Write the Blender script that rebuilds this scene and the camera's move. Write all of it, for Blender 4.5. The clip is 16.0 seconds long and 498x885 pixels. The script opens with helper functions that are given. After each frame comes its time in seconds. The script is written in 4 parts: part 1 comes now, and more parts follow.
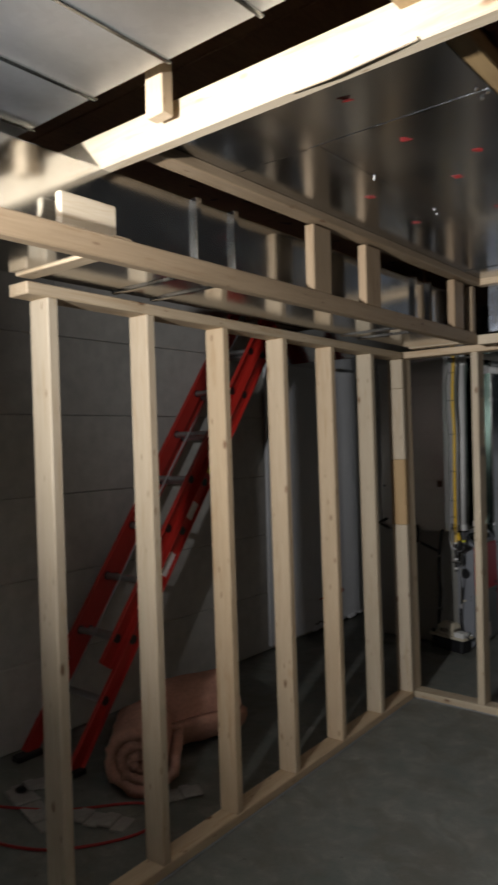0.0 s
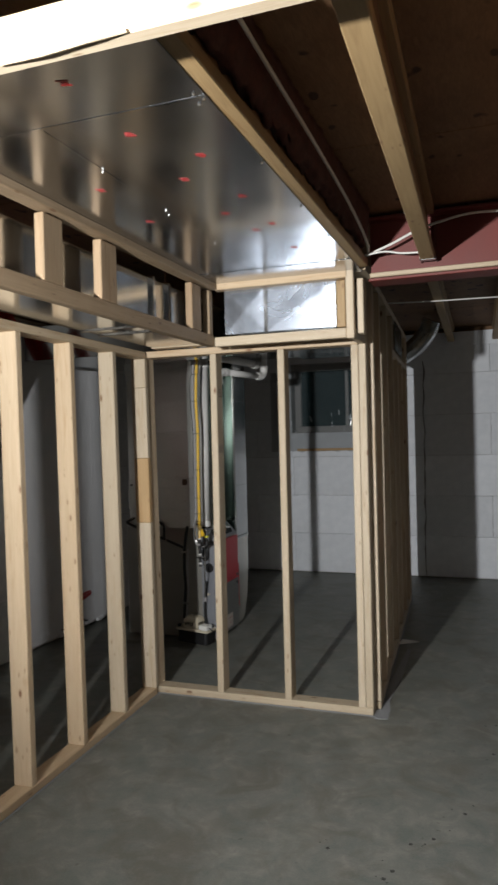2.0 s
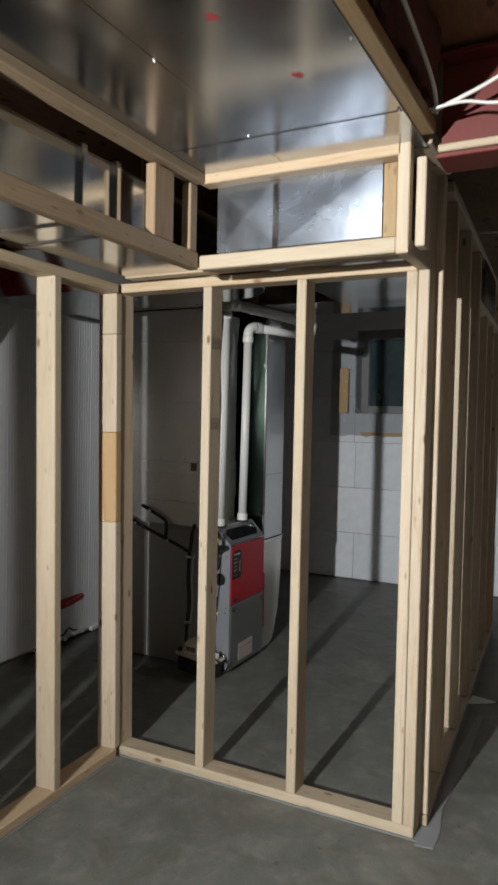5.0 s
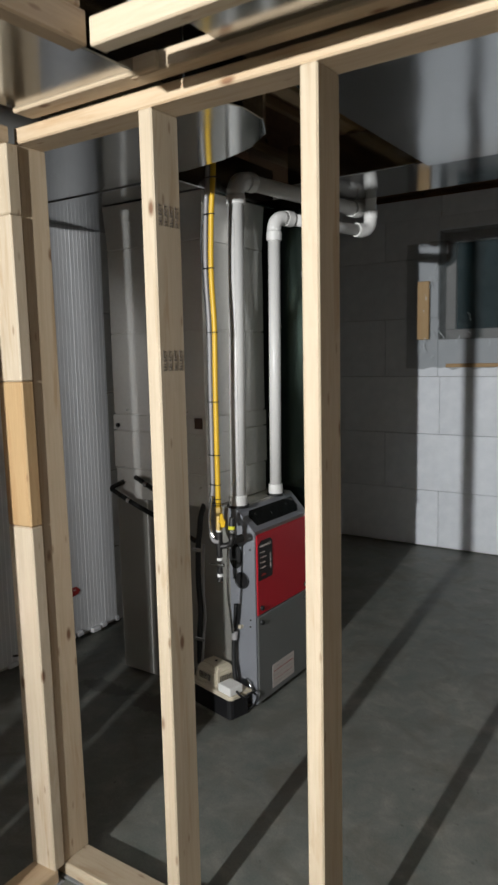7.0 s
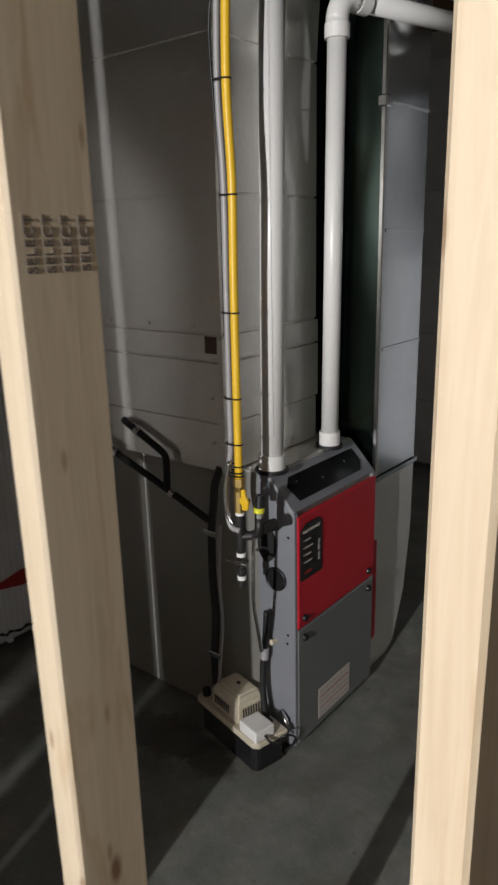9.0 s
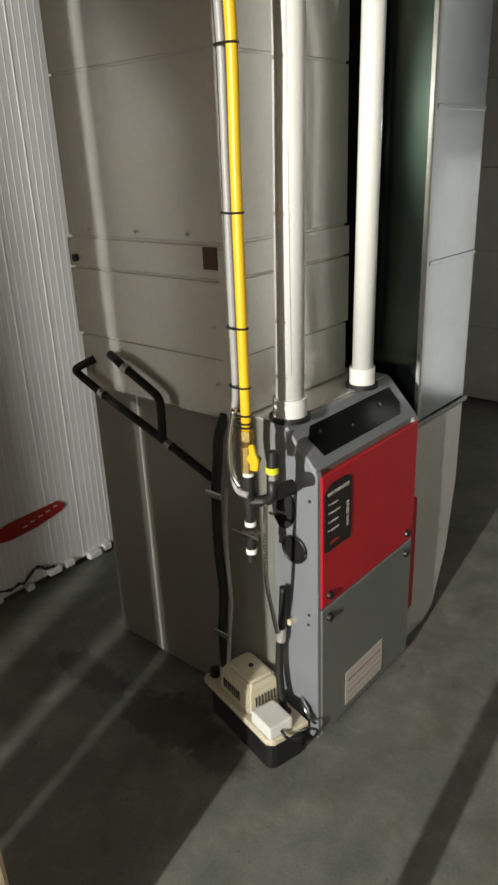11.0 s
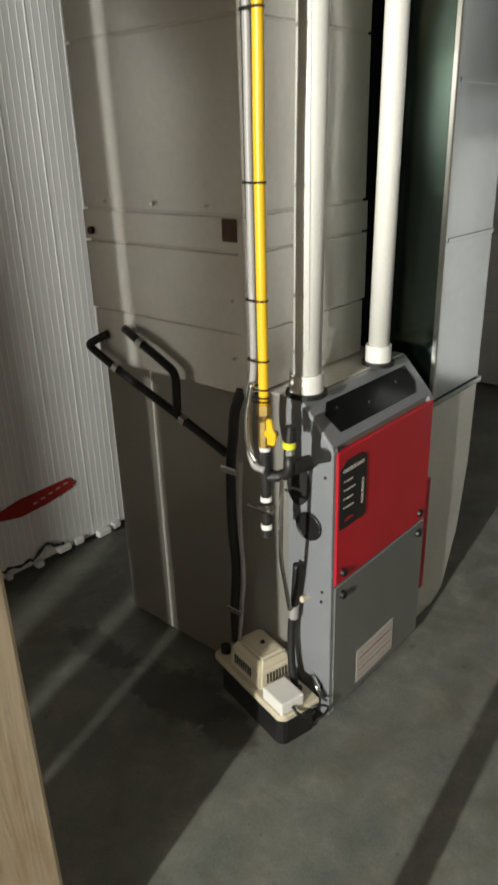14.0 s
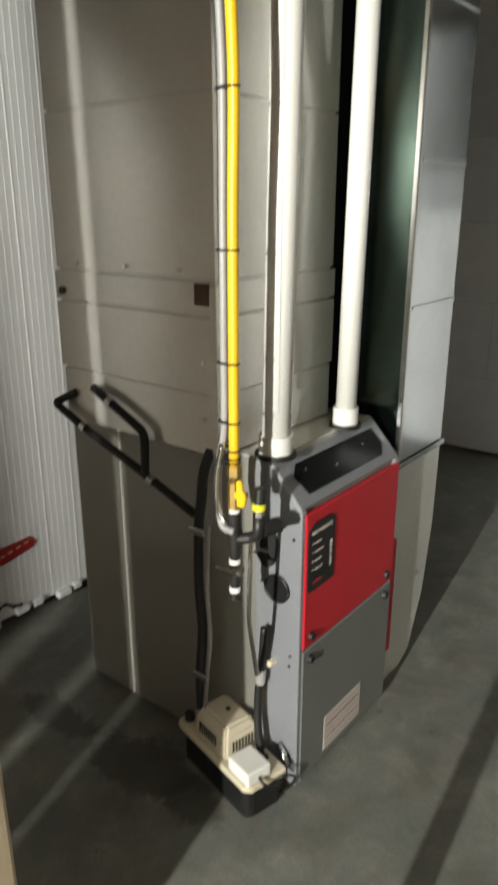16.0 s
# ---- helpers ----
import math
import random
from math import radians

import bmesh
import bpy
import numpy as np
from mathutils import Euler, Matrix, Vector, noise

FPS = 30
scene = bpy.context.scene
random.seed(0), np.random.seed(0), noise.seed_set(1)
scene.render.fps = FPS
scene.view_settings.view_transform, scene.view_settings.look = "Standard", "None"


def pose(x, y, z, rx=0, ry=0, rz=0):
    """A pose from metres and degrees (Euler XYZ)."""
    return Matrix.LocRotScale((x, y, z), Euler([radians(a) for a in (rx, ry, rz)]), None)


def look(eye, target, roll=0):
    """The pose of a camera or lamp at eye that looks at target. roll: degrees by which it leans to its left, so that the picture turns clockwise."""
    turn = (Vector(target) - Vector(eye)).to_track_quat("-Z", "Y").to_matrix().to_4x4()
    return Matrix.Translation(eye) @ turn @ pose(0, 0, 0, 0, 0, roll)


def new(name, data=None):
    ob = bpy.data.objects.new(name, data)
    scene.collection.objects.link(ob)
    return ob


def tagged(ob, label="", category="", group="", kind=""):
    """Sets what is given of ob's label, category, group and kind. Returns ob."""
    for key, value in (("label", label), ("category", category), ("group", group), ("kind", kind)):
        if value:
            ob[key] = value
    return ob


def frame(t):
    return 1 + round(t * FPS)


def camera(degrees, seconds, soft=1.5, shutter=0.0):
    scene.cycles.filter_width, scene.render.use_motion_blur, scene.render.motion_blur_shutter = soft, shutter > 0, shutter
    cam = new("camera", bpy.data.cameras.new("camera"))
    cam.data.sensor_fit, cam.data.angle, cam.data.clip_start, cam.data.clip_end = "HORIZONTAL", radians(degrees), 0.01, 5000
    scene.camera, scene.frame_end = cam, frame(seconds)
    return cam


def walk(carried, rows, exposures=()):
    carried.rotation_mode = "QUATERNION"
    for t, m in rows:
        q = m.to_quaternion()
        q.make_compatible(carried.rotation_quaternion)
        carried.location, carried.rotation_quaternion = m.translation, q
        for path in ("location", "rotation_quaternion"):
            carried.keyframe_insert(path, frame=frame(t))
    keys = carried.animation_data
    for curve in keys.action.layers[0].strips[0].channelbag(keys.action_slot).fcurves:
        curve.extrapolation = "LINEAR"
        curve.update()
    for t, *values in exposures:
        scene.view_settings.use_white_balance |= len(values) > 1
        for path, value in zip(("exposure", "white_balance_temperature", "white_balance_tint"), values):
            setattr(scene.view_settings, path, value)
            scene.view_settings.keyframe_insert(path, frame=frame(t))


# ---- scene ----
cam = camera(38.8, 16.0, soft=2.6, shutter=0.4)
EXPOSURES = [(0.0, -1.08, 6170, 10), (0.5, -0.71, 6170, 10), (1.5, -0.21, 6200, 9), (3.5, 0.08, 6200, 9), (6.0, 0.44, 6120, 8), (7.5, 0.74, 6120, 8), (8.5, 0.72, 6200, 9), (9.0, 0.55, 6250, 11), (11.5, 1.52, 6750, 3), (12.5, 1.42, 6750, 3), (13.0, 1.38, 6750, 3), (13.5, 1.33, 6750, 3), (14.0, 1.40, 6750, 3), (14.5, 1.62, 6750, 3), (16.0, 1.66, 6750, 3)]
PATH = [
    (0, (1.85, -3.716, 1.504), (0.586, -2.166, 1.494), -1.3),
    (0.5, (1.876, -3.706, 1.497), (0.798, -2.021, 1.504), -0.6),
    (1, (1.901, -3.707, 1.473), (0.948, -1.949, 1.479), -0.9),
    (1.5, (1.91, -3.687, 1.473), (1.099, -1.859, 1.466), -1.5),
    (2, (1.916, -3.667, 1.479), (1.239, -1.785, 1.461), -1.4),
    (2.5, (1.928, -3.665, 1.472), (1.339, -1.754, 1.457), -1.3),
    (3, (1.927, -3.573, 1.475), (1.352, -1.658, 1.451), -1.8),
    (3.5, (1.932, -3.323, 1.478), (1.209, -1.458, 1.467), -1.3),
    (6, (1.610, -1.758, 1.415), (0.664, -0.008, 1.222), -0.2),
    (6.5, (1.504, -1.462, 1.428), (0.517, 0.253, 1.136), -2.2),
    (7, (1.446, -1.190, 1.422), (0.336, 0.455, 1.175), -1.2),
    (7.5, (1.326, -0.983, 1.414), (0.168, 0.612, 1.073), -1.4),
    (8, (1.103, -0.761, 1.423), (0.011, 0.863, 1.011), -1.0),
    (8.5, (0.993, -0.545, 1.416), (-0.049, 1.085, 0.911), -1.3),
    (9, (0.920, -0.339, 1.413), (-0.282, 1.159, 0.858), -1.4),
    (11.5, (0.707, -0.028, 1.330), (-0.524, 1.355, 0.572), -2.7),
    (12, (0.705, -0.034, 1.342), (-0.579, 1.363, 0.711), -2.9),
    (12.5, (0.725, -0.064, 1.385), (-0.580, 1.405, 1.006), -2.2),
    (13, (0.715, -0.076, 1.407), (-0.571, 1.443, 1.210), -1.8),
    (13.4, (0.724, -0.083, 1.373), (-0.486, 1.508, 1.315), -1.4),
    (13.5, (0.698, -0.085, 1.327), (-0.488, 1.522, 1.231), -0.3),
    (13.6, (0.712, -0.130, 1.354), (-0.456, 1.443, 0.955), 0.3),
    (14, (0.701, -0.052, 1.314), (-0.524, 1.321, 0.531), -1.8),
    (14.5, (0.692, -0.058, 1.273), (-0.452, 1.293, 0.342), -0.1),
    (15, (0.696, -0.047, 1.273), (-0.441, 1.301, 0.329), -0.3),
    (15.5, (0.705, -0.035, 1.289), (-0.499, 1.311, 0.429), -0.7),
    (16, (0.685, -0.059, 1.324), (-0.490, 1.429, 0.687), -0.0),
]
walk(cam, [(t, look(eye, target, roll)) for t, eye, target, roll in PATH], EXPOSURES)


# ---- light ----
world = bpy.data.worlds.new("night")
scene.world = world
world.use_nodes = True
world.node_tree.nodes["Background"].inputs[0].default_value = (0.02, 0.03, 0.05, 1)
world.node_tree.nodes["Background"].inputs[1].default_value = 0.1


def work_light(where, target, watts, size, colour, cone, blend):
    d = bpy.data.lights.new("work_light", "SPOT")
    d.energy, d.shadow_soft_size, d.color = watts, size, colour
    d.spot_size, d.spot_blend = radians(cone), blend
    ob = new("work_light", d)
    ob.matrix_basis = look(where, target)
    return ob


work_light((0.84, -4.0, 1.715), (1.71, -1.2, 2.335), 780.0, 0.03, (1.0, 0.970, 0.93), 126.0, 0.9)


# ---- materials ----
def nodes_of(name):
    m = bpy.data.materials.new(name)
    m.use_nodes = True
    nt = m.node_tree
    return m, nt, nt.nodes["Principled BSDF"]


def link(nt, a, b):
    nt.links.new(a, b)


def mapped(nt, scale=(1, 1, 1), randomise=0.0):
    tc = nt.nodes.new("ShaderNodeTexCoord")
    mp = nt.nodes.new("ShaderNodeMapping")
    mp.inputs["Scale"].default_value = scale
    link(nt, tc.outputs["Object"], mp.inputs["Vector"])
    if randomise:
        oi = nt.nodes.new("ShaderNodeObjectInfo")
        mul = nt.nodes.new("ShaderNodeMath")
        mul.operation = "MULTIPLY"
        mul.inputs[1].default_value = randomise
        link(nt, oi.outputs["Random"], mul.inputs[0])
        link(nt, mul.outputs[0], mp.inputs["Location"])
    return mp.outputs["Vector"]


def noise_tex(nt, vec, scale, detail=4.0, rough=0.55, distortion=0.0):
    n = nt.nodes.new("ShaderNodeTexNoise")
    n.inputs["Scale"].default_value = scale
    n.inputs["Detail"].default_value = detail
    n.inputs["Roughness"].default_value = rough
    n.inputs["Distortion"].default_value = distortion
    link(nt, vec, n.inputs["Vector"])
    return n.outputs["Fac"]


def ramp(nt, fac, stops):
    r = nt.nodes.new("ShaderNodeValToRGB")
    els = r.color_ramp.elements
    while len(els) < len(stops):
        els.new(0.5)
    for e, (p, c) in zip(els, stops):
        e.position, e.color = p, (*c, 1) if len(c) == 3 else c
    link(nt, fac, r.inputs["Fac"])
    return r.outputs["Color"]


def mix(nt, fac, a, b, mode="MIX"):
    m = nt.nodes.new("ShaderNodeMix")
    m.data_type, m.blend_type = "RGBA", mode
    for sock, v in ((m.inputs[0], fac), (m.inputs[6], a), (m.inputs[7], b)):
        if hasattr(v, "links"):
            link(nt, v, sock)
        else:
            sock.default_value = v if isinstance(v, (int, float)) else (*v, 1)
    return m.outputs[2]


def bump(nt, bsdf, height, strength, distance=0.002):
    b = nt.nodes.new("ShaderNodeBump")
    b.inputs["Strength"].default_value = strength
    b.inputs["Distance"].default_value = distance
    link(nt, height, b.inputs["Height"])
    link(nt, b.outputs["Normal"], bsdf.inputs["Normal"])


def grey(v):
    return (v, v, v)


def surface(name, colour, rough=0.6, metal=0.0, vary=0.15, scale=6.0, fine=80.0, relief=0.1, rough_vary=0.1, randomise=0.0, spec=0.5):
    """Paint, plastic, rubber, metal: a base colour with blotches at two scales."""
    m, nt, b = nodes_of(name)
    v = mapped(nt, randomise=randomise)
    big, small = noise_tex(nt, v, scale), noise_tex(nt, v, fine, 3.0)
    lo = tuple(c * (1 - vary) for c in colour)
    hi = tuple(min(1, c * (1 + vary)) for c in colour)
    base = ramp(nt, big, [(0.15, lo), (0.85, hi)])
    base = mix(nt, 0.25, base, ramp(nt, small, [(0.35, lo), (0.65, hi)]))
    link(nt, base, b.inputs["Base Color"])
    link(nt, ramp(nt, big, [(0.15, grey(max(0.02, rough - rough_vary))), (0.85, grey(min(1, rough + rough_vary)))]), b.inputs["Roughness"])
    b.inputs["Metallic"].default_value = metal
    b.inputs["Specular IOR Level"].default_value = spec
    if relief:
        bump(nt, b, small, relief)
    return m


def lumber_material(name, light, dark, knot):
    m, nt, b = nodes_of(name)
    v = mapped(nt, (1, 1, 0.06), 7.0)
    v2 = mapped(nt, (1, 1, 0.42), 7.0)
    grain = noise_tex(nt, v, 75.0, 5.0, 0.6, 1.2)
    broad = noise_tex(nt, v, 14.0, 2.0, 0.5, 0.5)
    base = ramp(nt, grain, [(0.3, dark), (0.62, light)])
    base = mix(nt, 0.45, base, ramp(nt, broad, [(0.3, dark), (0.7, light)]))
    vo = nt.nodes.new("ShaderNodeTexVoronoi")
    vo.inputs["Scale"].default_value = 12.0
    link(nt, v2, vo.inputs["Vector"])
    kf = ramp(nt, vo.outputs["Distance"], [(0.05, grey(0.95)), (0.12, grey(0))])
    base = mix(nt, kf, base, knot)
    pin = nt.nodes.new("ShaderNodeTexVoronoi")
    pin.inputs["Scale"].default_value = 26.0
    link(nt, mapped(nt, (1, 1, 0.30), 5.0), pin.inputs["Vector"])
    base = mix(nt, ramp(nt, pin.outputs["Distance"], [(0.06, grey(0.9)), (0.13, grey(0))]), base, tuple(0.5 * (a + b) for a, b in zip(dark, knot)))
    streak = noise_tex(nt, mapped(nt, (1, 1, 0.10), 9.0), 30.0, 4.0, 0.6, 0.8)
    base = mix(nt, ramp(nt, streak, [(0.56, grey(0)), (0.72, grey(0.6))]), base, tuple(c * k for c, k in zip(dark, (0.86, 0.72, 0.55))))
    oi = nt.nodes.new("ShaderNodeObjectInfo")
    tint = ramp(nt, oi.outputs["Random"], [(0.0, (0.86, 0.84, 0.80)), (0.5, (1, 1, 1)), (1.0, (1.0, 0.89, 0.76))])
    base = mix(nt, 1.0, base, tint, "MULTIPLY")
    link(nt, base, b.inputs["Base Color"])
    b.inputs["Roughness"].default_value = 0.62
    bump(nt, b, grain, 0.18)
    return m


def concrete_floor():
    m, nt, b = nodes_of("concrete_floor")
    v = mapped(nt)
    big = noise_tex(nt, v, 2.1, 6.0, 0.68, 0.7)
    mid = noise_tex(nt, v, 9.0, 6.0, 0.7, 0.5)
    fine = noise_tex(nt, v, 160.0, 3.0)
    base = ramp(nt, big, [(0.36, (0.105, 0.12, 0.115)), (0.55, (0.155, 0.16, 0.152)), (0.66, (0.235, 0.237, 0.222))])
    base = mix(nt, 0.55, base, ramp(nt, mid, [(0.34, (0.060, 0.083, 0.078)), (0.52, (0.15, 0.155, 0.146)), (0.68, (0.275, 0.272, 0.25))]))
    base = mix(nt, 0.2, base, ramp(nt, fine, [(0.35, grey(0.09)), (0.65, grey(0.22))]))
    base = mix(nt, ramp(nt, noise_tex(nt, v, 4.5, 4.0, 0.6, 1.0), [(0.48, grey(0)), (0.66, grey(0.5))]), base, (0.085, 0.075, 0.058))
    spots = ramp(nt, noise_tex(nt, v, 22.0, 2.0, 0.5), [(0.71, grey(0)), (0.74, grey(1))])
    base = mix(nt, mix(nt, 0.5, grey(0), spots), base, (0.05, 0.045, 0.04))
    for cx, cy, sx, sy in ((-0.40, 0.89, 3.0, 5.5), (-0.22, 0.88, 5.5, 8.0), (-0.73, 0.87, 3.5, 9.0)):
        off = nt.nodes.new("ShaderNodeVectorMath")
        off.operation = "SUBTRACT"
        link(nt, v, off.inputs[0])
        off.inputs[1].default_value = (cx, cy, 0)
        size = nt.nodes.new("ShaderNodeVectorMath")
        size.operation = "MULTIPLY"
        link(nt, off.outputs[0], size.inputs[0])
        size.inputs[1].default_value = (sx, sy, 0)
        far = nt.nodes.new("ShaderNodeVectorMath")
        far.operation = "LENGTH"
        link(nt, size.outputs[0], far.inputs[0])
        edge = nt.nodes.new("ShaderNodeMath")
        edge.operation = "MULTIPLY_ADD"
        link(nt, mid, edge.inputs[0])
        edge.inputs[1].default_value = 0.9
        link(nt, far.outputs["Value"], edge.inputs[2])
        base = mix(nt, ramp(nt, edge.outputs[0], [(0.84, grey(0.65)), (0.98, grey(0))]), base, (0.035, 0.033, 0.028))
    base = mix(nt, 1.0, base, (1.06, 1.05, 0.97), "MULTIPLY")
    link(nt, base, b.inputs["Base Color"])
    link(nt, ramp(nt, mid, [(0.3, grey(0.42)), (0.7, grey(0.62))]), b.inputs["Roughness"])
    bump(nt, b, fine, 0.12)
    return m


def block_material(name, lo, hi, stain):
    m, nt, b = nodes_of(name)
    v = mapped(nt)
    big = noise_tex(nt, v, 1.7, 5.0, 0.65, 0.3)
    mid = noise_tex(nt, v, 14.0, 5.0, 0.6)
    fine = noise_tex(nt, v, 130.0, 3.0)
    base = ramp(nt, mid, [(0.3, lo), (0.7, hi)])
    base = mix(nt, ramp(nt, big, [(0.55, grey(0)), (0.78, grey(0.6))]), base, stain)
    oi = nt.nodes.new("ShaderNodeObjectInfo")
    base = mix(nt, 1.0, base, ramp(nt, oi.outputs["Random"], [(0, grey(0.88)), (1, grey(1.0))]), "MULTIPLY")
    link(nt, base, b.inputs["Base Color"])
    b.inputs["Roughness"].default_value = 0.85
    bump(nt, b, mix(nt, 0.5, fine, mid), 0.35, 0.004)
    return m


def sheet_metal(name, colour, rough, wave=0.25, smudge=0.12):
    """Galvanised steel or foil: smudged gloss, gentle oil-canning."""
    m, nt, b = nodes_of(name)
    v = mapped(nt)
    spangle = nt.nodes.new("ShaderNodeTexVoronoi")
    spangle.inputs["Scale"].default_value = 55.0
    link(nt, v, spangle.inputs["Vector"])
    big = noise_tex(nt, v, 3.2, 4.0, 0.6, 0.6)
    soft = noise_tex(nt, v, 2.2, 1.0, 0.4)
    lo = tuple(c * 0.86 for c in colour)
    base = mix(nt, 0.3, ramp(nt, big, [(0.3, lo), (0.7, colour)]), ramp(nt, spangle.outputs["Color"], [(0.2, lo), (0.8, colour)]))
    link(nt, base, b.inputs["Base Color"])
    b.inputs["Metallic"].default_value = 1.0
    link(nt, ramp(nt, big, [(0.2, grey(max(0.03, rough - smudge))), (0.8, grey(rough + smudge))]), b.inputs["Roughness"])
    bump(nt, b, soft, wave, 0.03)
    return m


def osb():
    m, nt, b = nodes_of("osb_subfloor")
    v = mapped(nt)
    big = noise_tex(nt, v, 2.5, 3.0, 0.5, 0.4)
    v2 = mapped(nt, (3, 0.5, 1))
    grain = noise_tex(nt, v2, 26.0, 5.0, 0.6, 1.5)
    base = ramp(nt, grain, [(0.3, (0.12, 0.060, 0.027)), (0.7, (0.24, 0.132, 0.062))])
    base = mix(nt, 0.4, base, ramp(nt, big, [(0.3, (0.10, 0.048, 0.022)), (0.7, (0.26, 0.148, 0.072))]))
    spots = ramp(nt, noise_tex(nt, mapped(nt, (1, 0.7, 1)), 14.0, 1.0, 0.4), [(0.70, grey(0)), (0.74, grey(1))])
    base = mix(nt, spots, base, (0.045, 0.022, 0.012))
    link(nt, base, b.inputs["Base Color"])
    b.inputs["Roughness"].default_value = 0.75
    bump(nt, b, grain, 0.2)
    return m


PINE = lumber_material("pine_lumber", (0.54, 0.458, 0.34), (0.43, 0.342, 0.235), (0.15, 0.07, 0.03))
# Left soffit lumber: pine darkened, its lack of light put into the colour.
SHADEWOOD = lumber_material("tan_lumber", (0.33, 0.24, 0.15), (0.235, 0.165, 0.095), (0.13, 0.06, 0.03))
JOISTWOOD = lumber_material("joist_lumber", (0.36, 0.25, 0.12), (0.24, 0.155, 0.07), (0.13, 0.06, 0.03))
AMBER = lumber_material("amber_lumber", (0.50, 0.345, 0.18), (0.40, 0.255, 0.115), (0.18, 0.08, 0.03))
FLOOR = concrete_floor()
OSB = osb()
BLOCKWHITE = block_material("white_block", (0.78, 0.81, 0.855), (0.87, 0.895, 0.935), (0.64, 0.65, 0.66))
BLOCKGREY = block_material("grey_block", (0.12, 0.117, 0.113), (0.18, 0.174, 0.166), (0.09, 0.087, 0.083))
MORTAR = block_material("wall_joint", (0.34, 0.335, 0.33), (0.56, 0.555, 0.55), (0.16, 0.155, 0.15))
JOINTDARK = block_material("grey_wall_joint", (0.32, 0.31, 0.29), (0.44, 0.43, 0.40), (0.24, 0.23, 0.21))
BLOCKCREAM = block_material("cream_parged_block", (0.46, 0.445, 0.41), (0.57, 0.55, 0.505), (0.36, 0.33, 0.28))
DUCT = sheet_metal("galvanised_duct", (0.60, 0.615, 0.62), 0.15, 0.12, 0.07)
DUCTDULL = surface("dull_galvanised", (0.82, 0.805, 0.76), 0.225, 0.55, 0.10, 4.5, 60, 0.05, 0.03)
# Shade on the return drop's front is put into this galvanised tone.
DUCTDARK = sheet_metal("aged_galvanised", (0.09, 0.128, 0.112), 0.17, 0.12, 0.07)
FOIL = sheet_metal("foil_panning", (0.51, 0.53, 0.56), 0.20, 0.22, 0.05)
ENDMETAL = sheet_metal("bright_end_metal", (0.50, 0.55, 0.63), 0.24, 0.7, 0.10)
# Pale offcuts, dimmed here to carry the shade of their corner.
OFFCUT = surface("dirty_offcut", (0.30, 0.28, 0.255), 0.8, 0.0, 0.35, 9.0, 90, 0.2)
DUCTMIRROR = sheet_metal("new_galvanised", (0.46, 0.475, 0.48), 0.115, 0.14, 0.05)
DUCTBRIGHT = sheet_metal("brushed_galvanised", (0.78, 0.79, 0.80), 0.40, 0.15, 0.06)
CABINET = surface("furnace_steel_side", (0.31, 0.30, 0.27), 0.38, 0.5, 0.08, 3.0, 120, 0.05, 0.08)
GREYPAINT = surface("grey_enamel", (0.265, 0.275, 0.30), 0.40, 0.35, 0.05, 4.0, 200, 0.04)
DOORGREY = surface("dark_grey_enamel", (0.19, 0.195, 0.19), 0.42, 0.3, 0.06, 4.0, 200, 0.05)
RED = surface("red_enamel", (0.46, 0.012, 0.024), 0.34, 0.0, 0.08, 5.0, 200, 0.04, 0.05)
REDOXIDE = surface("red_oxide_primer", (0.125, 0.018, 0.012), 0.55, 0.0, 0.22, 5.0, 90, 0.15)
REDGRP = surface("red_fibreglass", (0.43, 0.022, 0.014), 0.45, 0.0, 0.14, 6.0, 120, 0.08)
PVC = surface("white_pvc", (0.68, 0.67, 0.645), 0.38, 0.0, 0.05, 5.0, 120, 0.03)
YELLOW = surface("yellow_coating", (0.70, 0.43, 0.018), 0.4, 0.0, 0.08, 7.0, 160, 0.05)
BLACKRUB = surface("black_rubber", (0.007, 0.007, 0.007), 0.6, 0.0, 0.3, 8.0, 160, 0.08)
BLACKPLA = surface("black_plastic", (0.009, 0.009, 0.010), 0.40, 0.0, 0.25, 8.0, 160, 0.04)
IRON = surface("black_iron", (0.035, 0.033, 0.032), 0.45, 0.6, 0.3, 20.0, 200, 0.2)
BRASS = surface("brass", (0.62, 0.44, 0.16), 0.35, 1.0, 0.15, 20.0, 200, 0.06, 0.06)
STEEL = surface("bright_steel", (0.62, 0.62, 0.61), 0.20, 1.0, 0.1, 20.0, 200, 0.06, 0.06)
GREYTUBE = surface("grey_tubing", (0.30, 0.29, 0.29), 0.42, 0.0, 0.12, 8.0, 160, 0.05)
BEIGE = surface("beige_plastic", (0.56, 0.50, 0.38), 0.5, 0.0, 0.06, 8.0, 200, 0.04)
WHITEPLA = surface("white_plastic", (0.74, 0.73, 0.70), 0.45, 0.0, 0.05, 8.0, 200, 0.03)
FOAM = surface("white_foam_board", (0.66, 0.66, 0.67), 0.55, 0.0, 0.06, 4.0, 90, 0.1)
PINKWOOL = surface("glass_wool", (0.46, 0.24, 0.17), 0.95, 0.0, 0.35, 9.0, 70, 0.9)
ALU = surface("ladder_aluminium", (0.42, 0.42, 0.42), 0.4, 0.9, 0.15, 10.0, 140, 0.1)
PAPER = surface("label_paper", (0.52, 0.47, 0.43), 0.6, 0.0, 0.05, 12.0, 200, 0.02)
INK = surface("dark_ink", (0.03, 0.028, 0.026), 0.6, 0.0, 0.1, 12.0, 200, 0.0)
STAMPINK = surface("faded_stamp_ink", (0.10, 0.085, 0.075), 0.7, 0.0, 0.3, 60.0, 300, 0.0)
REDINK = surface("red_print", (0.34, 0.022, 0.020), 0.4, 0.2, 0.1, 12.0, 200, 0.0)
